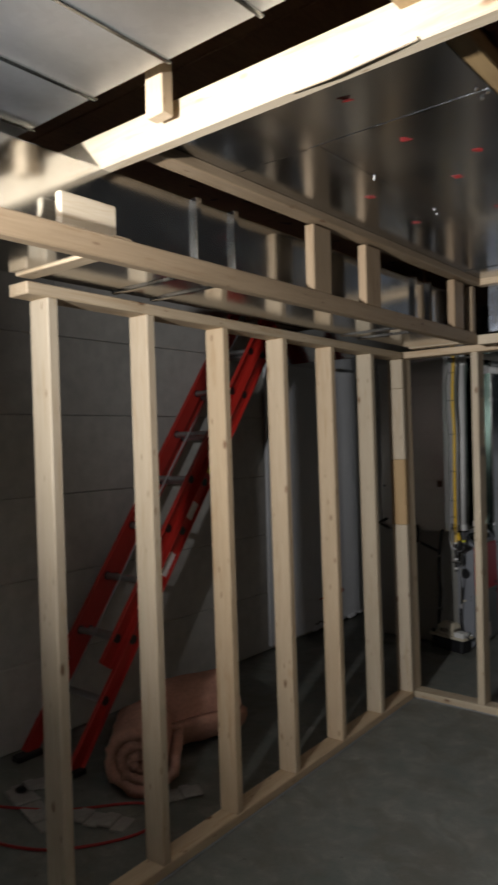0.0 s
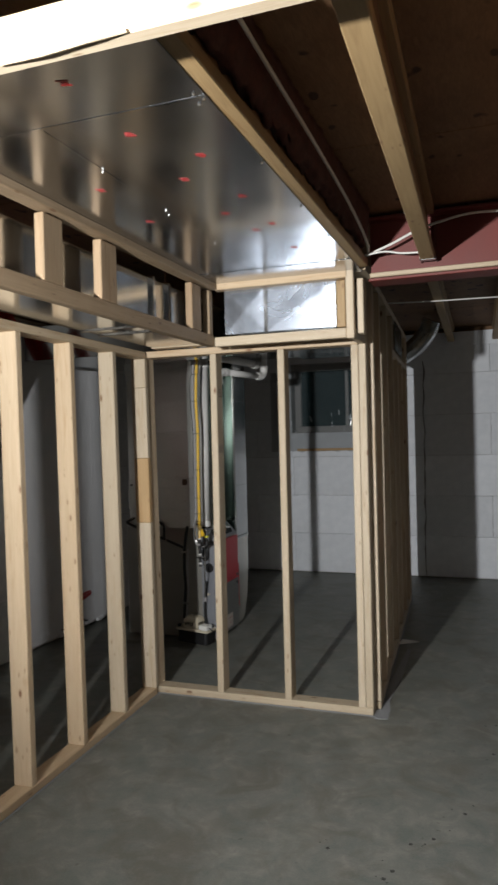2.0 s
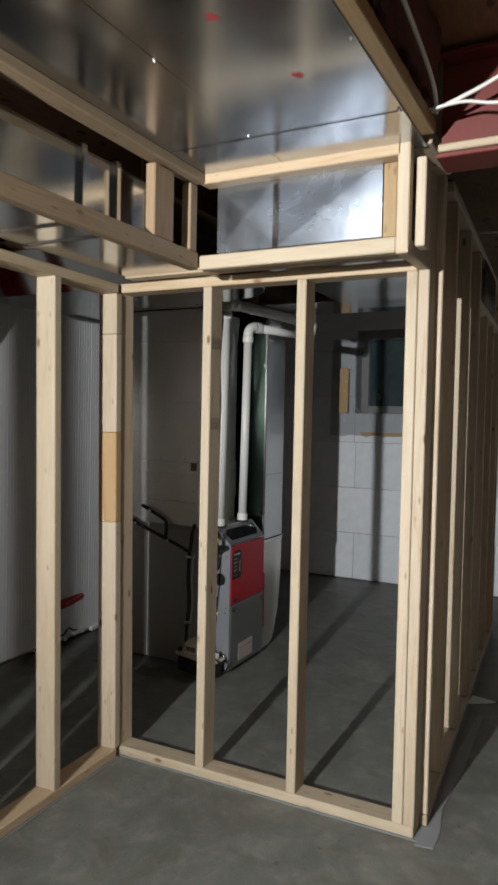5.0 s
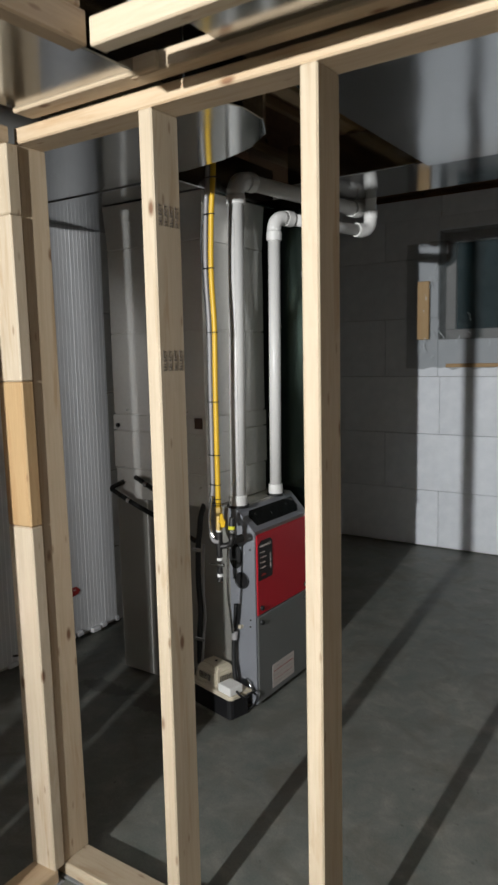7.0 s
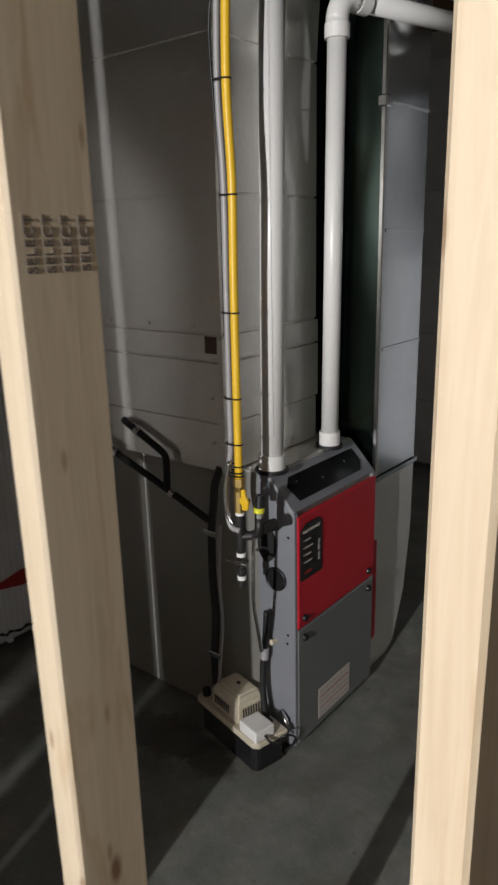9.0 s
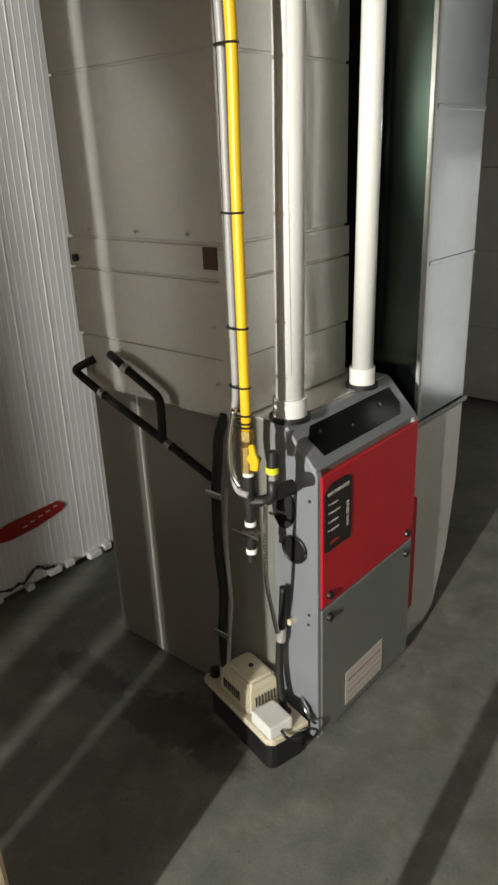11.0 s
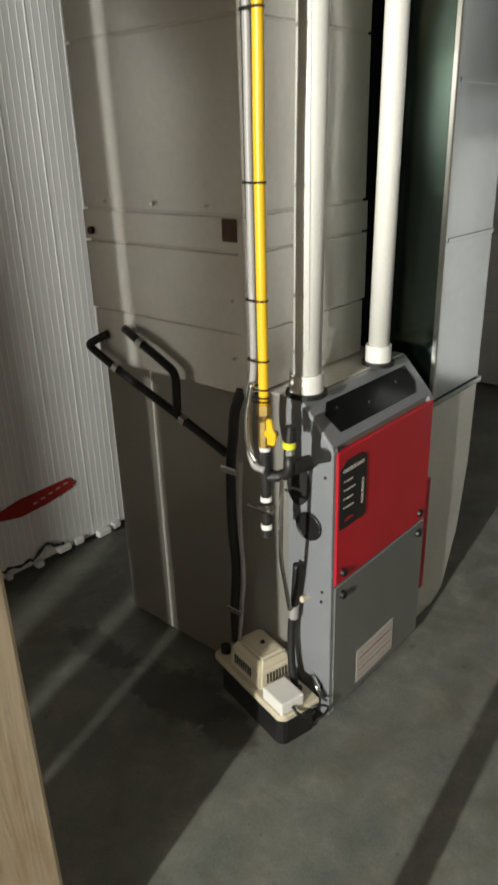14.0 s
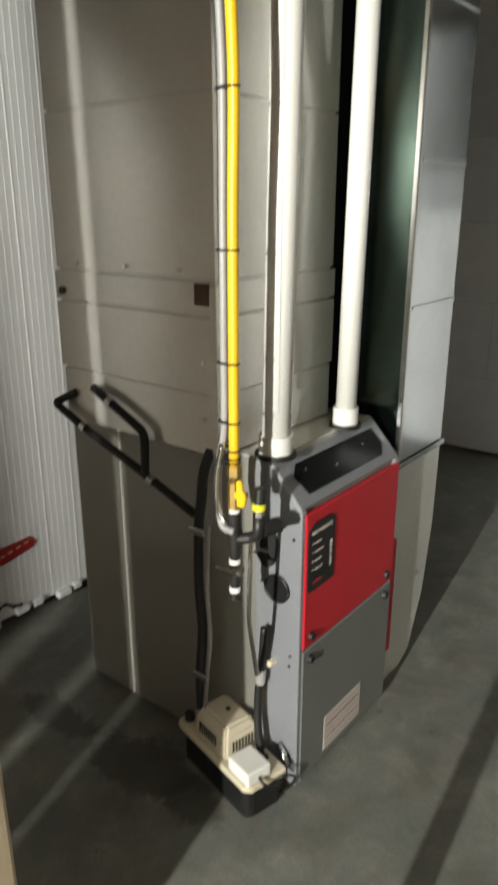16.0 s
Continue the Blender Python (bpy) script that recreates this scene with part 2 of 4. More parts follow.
YELLOWPAPER = surface("yellow_label", (0.75, 0.50, 0.03), 0.5, 0.0, 0.08, 12.0, 200, 0.0)
CABLE = surface("white_cable", (0.66, 0.65, 0.61), 0.45, 0.0, 0.06, 12.0, 200, 0.03)
FRAMEVINYL = surface("grey_window_frame", (0.36, 0.35, 0.34), 0.5, 0.0, 0.1, 7.0, 120, 0.05)
GASKET = surface("grey_sill_foam", (0.24, 0.245, 0.25), 0.8, 0.0, 0.1, 12.0, 120, 0.2)
SIGHTGLASS = surface("black_sight_glass", (0.005, 0.006, 0.006), 0.10, 0.0, 0.2, 2.0, 90, 0.0, 0.03)
NIGHTGLASS = surface("night_window_glass", (0.016, 0.034, 0.038), 0.06, 0.0, 0.2, 2.0, 90, 0.0, 0.03)


def film_material():
    m, nt, b = nodes_of("clear_poly_film")
    b.inputs["Base Color"].default_value = (0.16, 0.20, 0.21, 1)
    b.inputs["Roughness"].default_value = 0.10
    b.inputs["Alpha"].default_value = 0.34
    v = mapped(nt)
    bump(nt, b, noise_tex(nt, v, 20.0, 4.0, 0.6, 2.5), 1.0, 0.04)
    return m


FILM = film_material()

# ---- builders ----
WORLD_OF = {}
ORIGIN = [0.0, 0.0]   # where the group in hand stands in the plan


def thing(name, where=(0, 0, 0), label="", category="", group="", kind="", rot=0.0):
    """An empty at a thing's base, to carry its parts."""
    ob = new(name)
    ob.empty_display_size = 0.05
    m = pose(*where, 0, 0, rot)
    ob.matrix_basis = Matrix.Translation((ORIGIN[0], ORIGIN[1], 0)) @ m
    WORLD_OF[ob] = m
    return tagged(ob, label, category, group, kind)


def link_mesh(name, me, parent=None, m=None, label="", category="", group="", kind=""):
    ob = new(name, me)
    m = m or Matrix.Identity(4)
    if parent is not None:
        ob.parent = parent
        ob.matrix_basis = WORLD_OF[parent].inverted() @ m
    else:
        ob.matrix_basis = m
    WORLD_OF[ob] = m
    return tagged(ob, label, category, group, kind)


def finish(bm, material, smooth=False, name="mesh"):
    me = bpy.data.meshes.new(name)
    bmesh.ops.recalc_face_normals(bm, faces=bm.faces)
    if smooth:
        for f in bm.faces:
            f.smooth = True
    bm.to_mesh(me)
    bm.free()
    me.materials.append(material)
    return me


def part(name, bm, material, parent, label="", smooth=False, m=None, kind=""):
    return link_mesh(name, finish(bm, material, smooth, name), parent, m, label, kind=kind)


def single(name, bm, material, label, category, group="", kind="", smooth=False, m=None):
    return link_mesh(name, finish(bm, material, smooth, name), None, m, label, category, group, kind)


def box(x0, x1, y0, y1, z0, z1, bevel=0.0, bm=None, segs=1):
    own = bmesh.new()
    bmesh.ops.create_cube(own, size=1.0, matrix=Matrix.Translation(((x0 + x1) / 2, (y0 + y1) / 2, (z0 + z1) / 2)) @ Matrix.Diagonal((abs(x1 - x0), abs(y1 - y0), abs(z1 - z0), 1)))
    if bevel:
        bmesh.ops.bevel(own, geom=own.edges[:], offset=bevel, segments=segs, affect="EDGES", profile=0.5)
    return own if bm is None else merge(bm, own)


def merge(bm, other):
    me = bpy.data.meshes.new("tmp")
    other.to_mesh(me)
    other.free()
    bm.from_mesh(me)
    bpy.data.meshes.remove(me)
    return bm


def cyl(a, b, r, r2=None, n=20, bm=None):
    own = bmesh.new()
    a, b = Vector(a), Vector(b)
    d = b - a
    q = d.to_track_quat("Z", "Y").to_matrix().to_4x4()
    bmesh.ops.create_cone(own, cap_ends=True, segments=n, radius1=r, radius2=r if r2 is None else r2, depth=d.length, matrix=Matrix.Translation((a + b) / 2) @ q)
    return own if bm is None else merge(bm, own)


def smooth_path(points, steps=8):
    """Catmull-Rom through the points."""
    p = [Vector(q) for q in points]
    p = [2 * p[0] - p[1]] + p + [2 * p[-1] - p[-2]]
    out = []
    for i in range(1, len(p) - 2):
        for k in range(steps):
            t = k / steps
            a, b, c, d = p[i - 1], p[i], p[i + 1], p[i + 2]
            out.append(0.5 * ((2 * b) + (c - a) * t + (2 * a - 5 * b + 4 * c - d) * t * t + (3 * b - a - 3 * c + d) * t ** 3))
    out.append(p[-2])
    return out


def tube(points, r, n=12, bm=None, rings=None):
    """A closed tube along points; rings gives a radius for each point."""
    own = bmesh.new()
    pts = [Vector(q) for q in points]
    prev, normal = None, None
    for i, q in enumerate(pts):
        d = (pts[min(i + 1, len(pts) - 1)] - pts[max(i - 1, 0)]).normalized()
        if normal is None:
            normal = d.orthogonal().normalized()
        else:
            normal = (normal - d * normal.dot(d)).normalized()
        side = d.cross(normal)
        rr = rings[i] if rings else r
        ring = [own.verts.new(q + rr * (normal * math.cos(2 * math.pi * k / n) + side * math.sin(2 * math.pi * k / n))) for k in range(n)]
        if prev:
            for k in range(n):
                own.faces.new((prev[k], prev[(k + 1) % n], ring[(k + 1) % n], ring[k]))
        else:
            own.faces.new(ring[::-1])
        prev = ring
    own.faces.new(prev)
    return own if bm is None else merge(bm, own)


def prism(outline, axis, lo, hi, bevel=0.0):
    """Extrude a 2D outline along an axis: x takes (y, z), y takes (x, z), z takes (x, y)."""
    own = bmesh.new()

    def place(u, v, w):
        return {"x": (w, u, v), "y": (u, w, v), "z": (u, v, w)}[axis]
    a = [own.verts.new(place(u, v, lo)) for u, v in outline]
    b = [own.verts.new(place(u, v, hi)) for u, v in outline]
    own.faces.new(a)
    own.faces.new(b[::-1])
    for k in range(len(a)):
        j = (k + 1) % len(a)
        own.faces.new((a[k], b[k], b[j], a[j]))
    bmesh.ops.recalc_face_normals(own, faces=own.faces)
    if bevel:
        bmesh.ops.bevel(own, geom=own.edges[:], offset=bevel, segments=1, affect="EDGES")
    return own


LUMBER = {}


def lumber(name, parent, length, start, along="z", w=0.038, d=0.089, material=None, turn=0.0, label="", category="", group=""):
    """A board that starts at start and runs along an axis. Along z: w lies on x and d on y;
    along x: w on z and d on y; along y: w on z and d on x. start is the corner with the lowest values."""
    material = material or PINE
    key = (round(length, 3), w, d, material.name)
    if key not in LUMBER:
        LUMBER[key] = finish(box(-w / 2, w / 2, -d / 2, d / 2, -length / 2, length / 2, 0.0035), material, name=name)
    x, y, z = start
    if along == "z":
        m = pose(x + w / 2, y + d / 2, z + length / 2)
    elif along == "x":
        m = pose(x + length / 2, y + d / 2, z + w / 2, 0, 90, 0)
    else:
        m = pose(x + d / 2, y + length / 2, z + w / 2) @ pose(0, 0, 0, 90, 0, 0) @ pose(0, 0, 0, 0, 0, 90)
    if turn:
        m = Matrix.Translation(start) @ pose(0, 0, 0, 0, 0, turn) @ Matrix.Translation(start).inverted() @ m
    return link_mesh(name, LUMBER[key], parent, m, label, category, group)


def words(name, text, size, m, material, parent, label=""):
    cu = bpy.data.curves.new(name, "FONT")
    cu.body, cu.size, cu.extrude = text, size, 0.0004
    cu.align_x, cu.align_y = "CENTER", "CENTER"
    tmp = bpy.data.objects.new("tmp", cu)
    scene.collection.objects.link(tmp)
    me = bpy.data.meshes.new_from_object(tmp.evaluated_get(bpy.context.evaluated_depsgraph_get()))
    bpy.data.objects.remove(tmp)
    me.materials.clear()
    me.materials.append(material)
    return link_mesh(name, me, parent, m, label)


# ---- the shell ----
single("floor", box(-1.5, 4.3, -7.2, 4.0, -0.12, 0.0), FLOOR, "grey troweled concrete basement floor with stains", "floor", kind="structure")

SUB, JB, JN = 2.52, 2.272, 2.372   # undersides of the subfloor, of the joists, and of those past the beam
ceil = bmesh.new()
for k in range(10):
    box(-1.5, 4.3, -7.2 + 1.22 * k, -7.2 + 1.22 * k + 1.216, SUB, SUB + 0.02, 0.0015, ceil)
box(-1.5, 4.3, -7.2, 5.0, SUB + 0.024, SUB + 0.06, 0, ceil)
single("ceiling", ceil, OSB, "brown wood subfloor panels above bare joists", "ceiling", kind="structure")

# Unseen walls closing the room, coloured dark to lessen bounced light.
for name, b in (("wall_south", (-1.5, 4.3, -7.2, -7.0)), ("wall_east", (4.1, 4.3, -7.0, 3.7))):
    single(name, box(*b, 0.0, 2.52), BLOCKGREY, "unseen dark grey wall closing the room", "wall", kind="structure")

WX0, WX1, WZ0, WZ1 = -0.24, 0.92, 1.50, 2.24   # window opening
core = bmesh.new()
WT = 2.335   # top of the block wall
for q in ((-1.5, WX0, 0, WT), (WX1, 4.3, 0, WT), (WX0, WX1, 0, WZ0), (WX0, WX1, WZ1, WT)):
    box(q[0], q[1], 3.73, 4.02, q[2], q[3], 0, core)
wall_north = single("wall_north", core, MORTAR, "white block foundation wall with dark joints", "wall", kind="structure")
single("trim_sill", box(-1.5, 4.1, 3.705, 3.99, WT + 0.001, JN - 0.002, 0.003), JOISTWOOD, "brown sill plate along the top of the block wall", "sill plate", kind="structure")
single("trim_rim", box(-1.5, 4.1, 3.78, 3.99, JN, 2.518, 0.002), OSB, "brown rim board closing the joist ends", "rim board", kind="structure")
wall_west = single("wall_west", box(-1.5, -1.25, -7.0, 3.73, 0.0, 2.52), JOINTDARK, "cream-grey parged block foundation wall behind a ladder", "wall", kind="structure")
single("wall_behind", box(-1.5, 4.3, 4.6, 4.7, 0.0, 2.6), BLOCKGREY, "dark window well wall outside the basement window", "wall", kind="structure")


# ---- framing ----
TOP = 1.945
FW = 0.0     # front face of the wall between room and furnace
RT = 2.33    # top of the tall side wall


def lean(wall, degrees):
    """Tip a wall's boards sideways about its foot."""
    m = pose(0, 0, 0, 0, degrees, 0)
    for ob in wall.children:
        WORLD_OF[ob] = m @ WORLD_OF[ob]
        ob.matrix_basis = WORLD_OF[wall].inverted() @ WORLD_OF[ob]


def stud_wall_front():
    w = thing("stud_wall", (0.6, FW, 0.0), "pale unfinished lumber stud wall between room and furnace space", "stud wall", "stud walls")
    lumber("bottom_plate", w, 1.285, (-0.035, FW, 0.004), "x")
    lumber("top_plate", w, 1.245, (-0.035, FW, TOP), "x")
    for x in (-0.035, 0.373, 0.770, 1.174):
        ob = lumber("stud", w, TOP - 0.042, (x, FW, 0.042))
        if x < 0:
            WORLD_OF[ob] = pose(0, 0, 0, 0, -0.8, 0) @ WORLD_OF[ob]
            ob.matrix_basis = WORLD_OF[w].inverted() @ WORLD_OF[ob]
    return w


def stud_wall_left():
    ang = 1.8
    x0 = -0.0805
    w = thing("stud_wall", (0.0, -1.3, 0.0), "pale unfinished lumber stud wall along the ladder space", "stud wall", "stud walls")
    c = math.tan(radians(ang))
    lumber("bottom_plate", w, 2.5, (x0 + 2.53 * c, -2.53, 0.004), "y", turn=ang)
    lumber("top_plate", w, 2.5, (x0 + 2.53 * c, -2.53, TOP - 0.005), "y", turn=ang)
    for k in range(6):
        y = -0.42 - 0.408 * k
        lumber("stud", w, TOP - 0.047, (x0 - y * c, y, 0.042), w=0.089, d=0.038, turn=ang)
    for z0, z1, mat in ((0.042, 0.995, PINE), (0.995, 1.367, AMBER), (1.367, 1.773, PINE), (1.773, TOP - 0.005, PINE)):
        lumber("stud", w, z1 - z0 - 0.001, (x0 + 0.04 * c, -0.045, z0), w=0.089, d=0.038, turn=ang, material=mat, label="amber spliced piece" if mat is AMBER else "")
    lean(w, -0.7)
    return w


def stud_wall_right():
    """Turned a little, so that its far end lies further in than its near end."""
    ang = 3.3
    c = math.tan(radians(ang))
    w = thing("stud_wall", (1.2, 1.2, 0.0), "pale unfinished lumber stud wall reaching up to the joists", "stud wall", "stud walls")
    lumber("bottom_plate", w, 2.62, (1.192 - 0.092 * c, 0.092, 0.004), "y", turn=ang)
    lumber("top_plate", w, 2.40, (1.192 - 0.30 * c, 0.30, RT - 0.04), "y", turn=ang)
    lumber("stud", w, RT - 0.084, (1.2135, 0.002, 0.042))
    for y in (0.094, 0.42, 0.86, 1.28, 1.69, 2.10, 2.50, 2.66):
        lumber("stud", w, RT - 0.086, (1.192 - y * c, y, 0.044), d=0.038, w=0.089, turn=ang)
    m = Matrix.Translation((1.282, 0, 0)) @ pose(0, 0, 0, 0, 0, ang)
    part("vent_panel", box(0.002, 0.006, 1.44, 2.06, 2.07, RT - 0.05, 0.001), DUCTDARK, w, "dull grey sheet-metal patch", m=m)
    part("header", box(-0.040, -0.002, 1.33, 2.64, 2.025, 2.063, 0.003), PINE, w, m=m)
    return w


stud_wall_front(), stud_wall_left(), stud_wall_right()

# soffit along the left wall, and across the front wall
SX, SY = 0.52, -0.28


def soffit_left():
    s = thing("soffit_frame", (SX, -1.5, TOP), "pale lumber ladder frame boxing in a ceiling duct", "soffit frame", "soffit frames")
    lumber("bottom_rail", s, 2.75, (SX - 0.038, SY - 2.75, TOP), "y", w=0.058, d=0.038, material=SHADEWOOD)
    lumber("top_rail", s, 2.2, (SX - 0.038, SY - 2.2, JB - 0.036), "y", w=0.034, d=0.06, material=SHADEWOOD)
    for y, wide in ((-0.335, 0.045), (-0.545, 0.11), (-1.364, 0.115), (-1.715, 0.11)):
        lumber("stud", s, JB - 0.04 - TOP - 0.062, (SX - 0.037, y, TOP + 0.0585), w=0.036, d=wide, material=SHADEWOOD)
    lumber("scrap_board", s, 0.17, (0.445, -2.70, 2.01), "y", w=0.09, d=0.022)
    for y in (-2.55, -0.06):
        lumber("cross_piece", s, 0.44, (0.04, y, TOP + 0.044), "x", w=0.034, d=0.06)
    return s


def soffit_front():
    s = thing("soffit_frame", (0.9, SY, TOP), "pale lumber box frame round a duct end above the stud wall", "soffit frame", "soffit frames")
    lumber("bottom_rail", s, 0.69, (SX + 0.002, SY, TOP), "x", w=0.048, d=0.038)
    lumber("top_rail", s, 0.70, (SX + 0.002, SY, JB - 0.036), "x", w=0.036, d=0.06)
    lumber("post", s, JB + 0.05 - TOP, (1.212, SY, TOP - 0.004), w=0.038, d=0.045)
    lumber("post", s, JB - 0.06 - TOP, (1.262, SY + 0.03, TOP + 0.02), w=0.030, d=0.06)
    lumber("ledger", s, 0.30, (1.213, SY + 0.045, JB - 0.0), "y", w=0.045, d=0.09)
    lumber("side_rail", s, 0.24, (1.212, SY + 0.04, TOP), "y", w=0.045, d=0.038)
    lumber("side_board", s, 0.23, (1.155, SY + 0.05, TOP + 0.06), "z", w=0.045, d=0.10, material=JOISTWOOD, label="dark brown board")
    lumber("back_rail", s, 0.8, (0.40, -0.05, TOP + 0.042), "x", w=0.038, d=0.045)
    return s


soffit_left(), soffit_front()

# dropped rail near the lamp
r = thing("ceiling_rail", (0.6, -2.45, 2.2), "pale two-by-four rail with a splintered end hung under joists", "ceiling rail")
lumber("rail", r, 2.95, (-1.2, -2.54, 2.205), "x", w=0.090, d=0.038)
for x in (0.655, -0.65):
    lumber("hanger_block", r, 0.26, (x, -2.60, 2.24), "z", w=0.055, d=0.038)
part("splinter", tube([(1.02, -2.541, 2.204), (1.12, -2.547, 2.199), (1.24, -2.552, 2.201), (1.30, -2.545, 2.206)], 0.004, 6), PINE, r)

# I-joists over the open part of the room
def i_joist(x, y0, y1, z0, turn=0.0):
    t = thing("floor_joist", (x, y0, z0), "brown wooden I-joist with a pale flange under the subfloor", "joist", "floor joists")
    L = y1 - y0
    m = Matrix.Translation((x, y0, 0)) @ pose(0, 0, 0, 0, 0, turn)
    for name, z in (("bottom_flange", z0), ("top_flange", SUB - 0.040)):
        f = lumber(name, t, L, (-0.032, 0, z), "y", w=0.038, d=0.064, material=JOISTWOOD)
        f.matrix_basis = WORLD_OF[t].inverted() @ m @ WORLD_OF[f]
    part("web", box(-0.005, 0.005, 0, L, z0 + 0.038, SUB - 0.040), OSB, t, m=m)


i_joist(1.296, -7.0, -0.30, JB)
for x in (1.803, 2.190, 2.58, 2.97, 3.36, 3.75):
    i_joist(x, -7.0, -0.30, JB, 1.7)
for x in (1.565, 1.985, 2.39, 2.80, 3.20, 3.61):
    i_joist(x, -0.16, 3.70, JN, 1.8)
for x in (-1.03, -0.64, -0.26, 0.19, 0.55, 0.92):
    i_joist(x, -0.16, 1.95, JB)

# red-brown insulation tucked beside the panned joist
wool = bmesh.new()
rw = random.Random(5)
rows_ = []
for i in range(70):
    y = -2.50 + 0.031 * i
    ring = []
    for j in range(9):
        a = math.pi * (0.5 * j / 8)
        k = 1 + rw.uniform(-0.10, 0.10)
        ring.append(wool.verts.new((1.304 + 0.050 * math.sin(a) * k, y + rw.uniform(-0.006, 0.006), SUB - 0.006 - 0.165 * math.cos(a) * k)))
    ring.append(wool.verts.new((1.304, y, SUB - 0.006)))
    rows_.append(ring)
for p0, p1 in zip(rows_, rows_[1:]):
    for k in range(10):
        wool.faces.new((p0[k], p0[(k + 1) % 10], p1[(k + 1) % 10], p1[k]))
wool.faces.new(rows_[0]), wool.faces.new(rows_[-1][::-1])
REDWOOL = surface("red_brown_wool", (0.075, 0.026, 0.020), 0.95, 0.0, 0.5, 22.0, 70, 0.9)
single("insulation_strip", wool, REDWOOL, "red-brown insulation stuffed along a joist", "insulation", smooth=True)

# steel beam
b = thing("steel_beam", (2.6, -0.23, 2.20), "red-oxide steel I-beam with a wood strip on its flange", "steel beam")
part("bottom_flange", box(1.33, 4.1, -0.30, -0.16, 2.200, 2.213, 0.002), REDOXIDE, b)
part("web", box(1.33, 4.1, -0.234, -0.226, 2.213, 2.49, 0.001), REDOXIDE, b)
part("top_flange", box(1.33, 4.1, -0.30, -0.16, 2.49, 2.503, 0.002), REDOXIDE, b)
lumber("nailing_strip", b, 2.75, (1.335, -0.305, 2.216), "x", w=0.022, d=0.04, label="raw wood strip")

# ---- ducts ----
d = thing("supply_duct", (0.25, -1.3, 1.99), "galvanised sheet-metal trunk duct inside the soffit", "duct", "ducts")
part("trunk", box(0.05, 0.42, -3.0, 0.10, 1.995, 2.21, 0.003), DUCT, d)
part("radius_elbow", prism([(-0.95, 0.60), (0.02, 0.60), (0.18, 0.575), (0.32, 0.52), (0.42, 0.44), (0.475, 0.34), (0.485, 0.24), (0.46, 0.16), (0.42, 0.103), (-0.95, 0.103)], "z", 1.990, 2.205, 0.002), DUCTMIRROR, d)
for y in (-2.20, -2.03, -0.785, -0.627):
    part("drive_cleat", box(0.045, 0.436, y, y + 0.022, 1.988, 2.216, 0.002), DUCT, d)

part("plenum_run", box(-1.19, -0.215, 0.604, 1.50, 2.043, 2.205, 0.003), DUCTMIRROR, d)
part("run_seam", box(-1.19, -0.215, 0.80, 0.812, 2.038, 2.0445, 0.001), DUCT, d)

d = thing("return_duct", (0.9, 0.5, 1.99), "shiny galvanised return duct over the furnace space", "duct", "ducts")
part("trunk", box(0.63, 1.15, -0.20, 1.06, 2.0, 2.22, 0.003), DUCTMIRROR, d)
part("cross_trunk", box(-0.09, 1.13, 1.41, 1.845, 2.105, 2.262, 0.003), DUCTMIRROR, d)
for x0, x1 in ((0.56, 0.785), (0.789, 1.15)):
    bm = box(x0, x1, -0.222, -0.203, 2.012, 2.244)
    face = min(bm.faces, key=lambda q: q.calc_center_median().y)
    bm.verts.ensure_lookup_table()
    tip = bmesh.ops.poke(bm, faces=[face])["verts"][0]
    tip.co.y -= 0.004
    part("end_cap", bm, ENDMETAL, d, "bright cross-broken sheet-metal end")
part("drive_cleat", box(0.777, 0.797, -0.230, -0.2225, 2.010, 2.246, 0.001), DUCT, d)

MARKS = ((1.02, -2.325), (1.021, -2.036), (1.136, -1.839), (1.016, -1.688), (1.126, -1.479), (1.009, -1.33), (1.122, -1.151), (1.041, -1.099), (1.105, -0.794), (0.734, -1.706), (0.722, -1.359))
pl = thing("foil_ceiling_panel", (0.9, -1.3, JB), "foil-faced joist panning with red printed marks", "ceiling panel")
for x0, x1, y0, y1 in ((0.46, 1.285, -2.48, -2.152), (0.46, 0.829, -2.148, -0.497), (0.831, 1.285, -2.148, -0.497), (0.46, 0.829, -0.493, SY + 0.06), (0.831, 1.285, -0.493, SY + 0.06)):
    part("panel", box(x0, x1, y0, y1, JB - 0.004, JB, 0.001), FOIL, pl)
part("seam_strip", box(0.50, 1.285, -0.500, -0.488, JB - 0.0065, JB - 0.0042, 0.0008), DUCT, pl, "thin bright seam strip")
part("seam_strip", box(0.826, 0.832, -2.15, SY + 0.05, JB - 0.0055, JB - 0.0042, 0.0005), DUCT, pl, "dull lengthwise seam")
part("seam_strip", box(0.80, 1.285, -2.154, -2.146, JB - 0.0055, JB - 0.0042, 0.0005), DUCT, pl, "dull crosswise seam")
for x, y in ((1.262, -2.17), (1.275, -2.14), (1.276, -1.72), (1.276, -1.30), (1.276, -0.90), (1.276, -0.51), (0.835, -1.86), (0.822, -1.84), (0.835, -1.45), (0.822, -1.40), (0.83, -1.0), (0.83, -0.52), (1.255, -2.12)):
    part("screw", cyl((x, y, JB - 0.010), (x, y, JB - 0.003), 0.0035, 0.005, n=10), STEEL, pl)
for k, (x, y) in enumerate(MARKS):
    for j in range(3):
        w_ = (0.014, 0.008, 0.012)[(j + k) % 3]
        part("printed_mark", prism([(x - w_, y - 0.015 + 0.010 * j), (x + w_, y - 0.008 + 0.010 * j), (x + w_, y - 0.003 + 0.010 * j), (x - w_, y - 0.010 + 0.010 * j)], "z", JB - 0.0052, JB - 0.0046), REDINK, pl, "red printed dash")

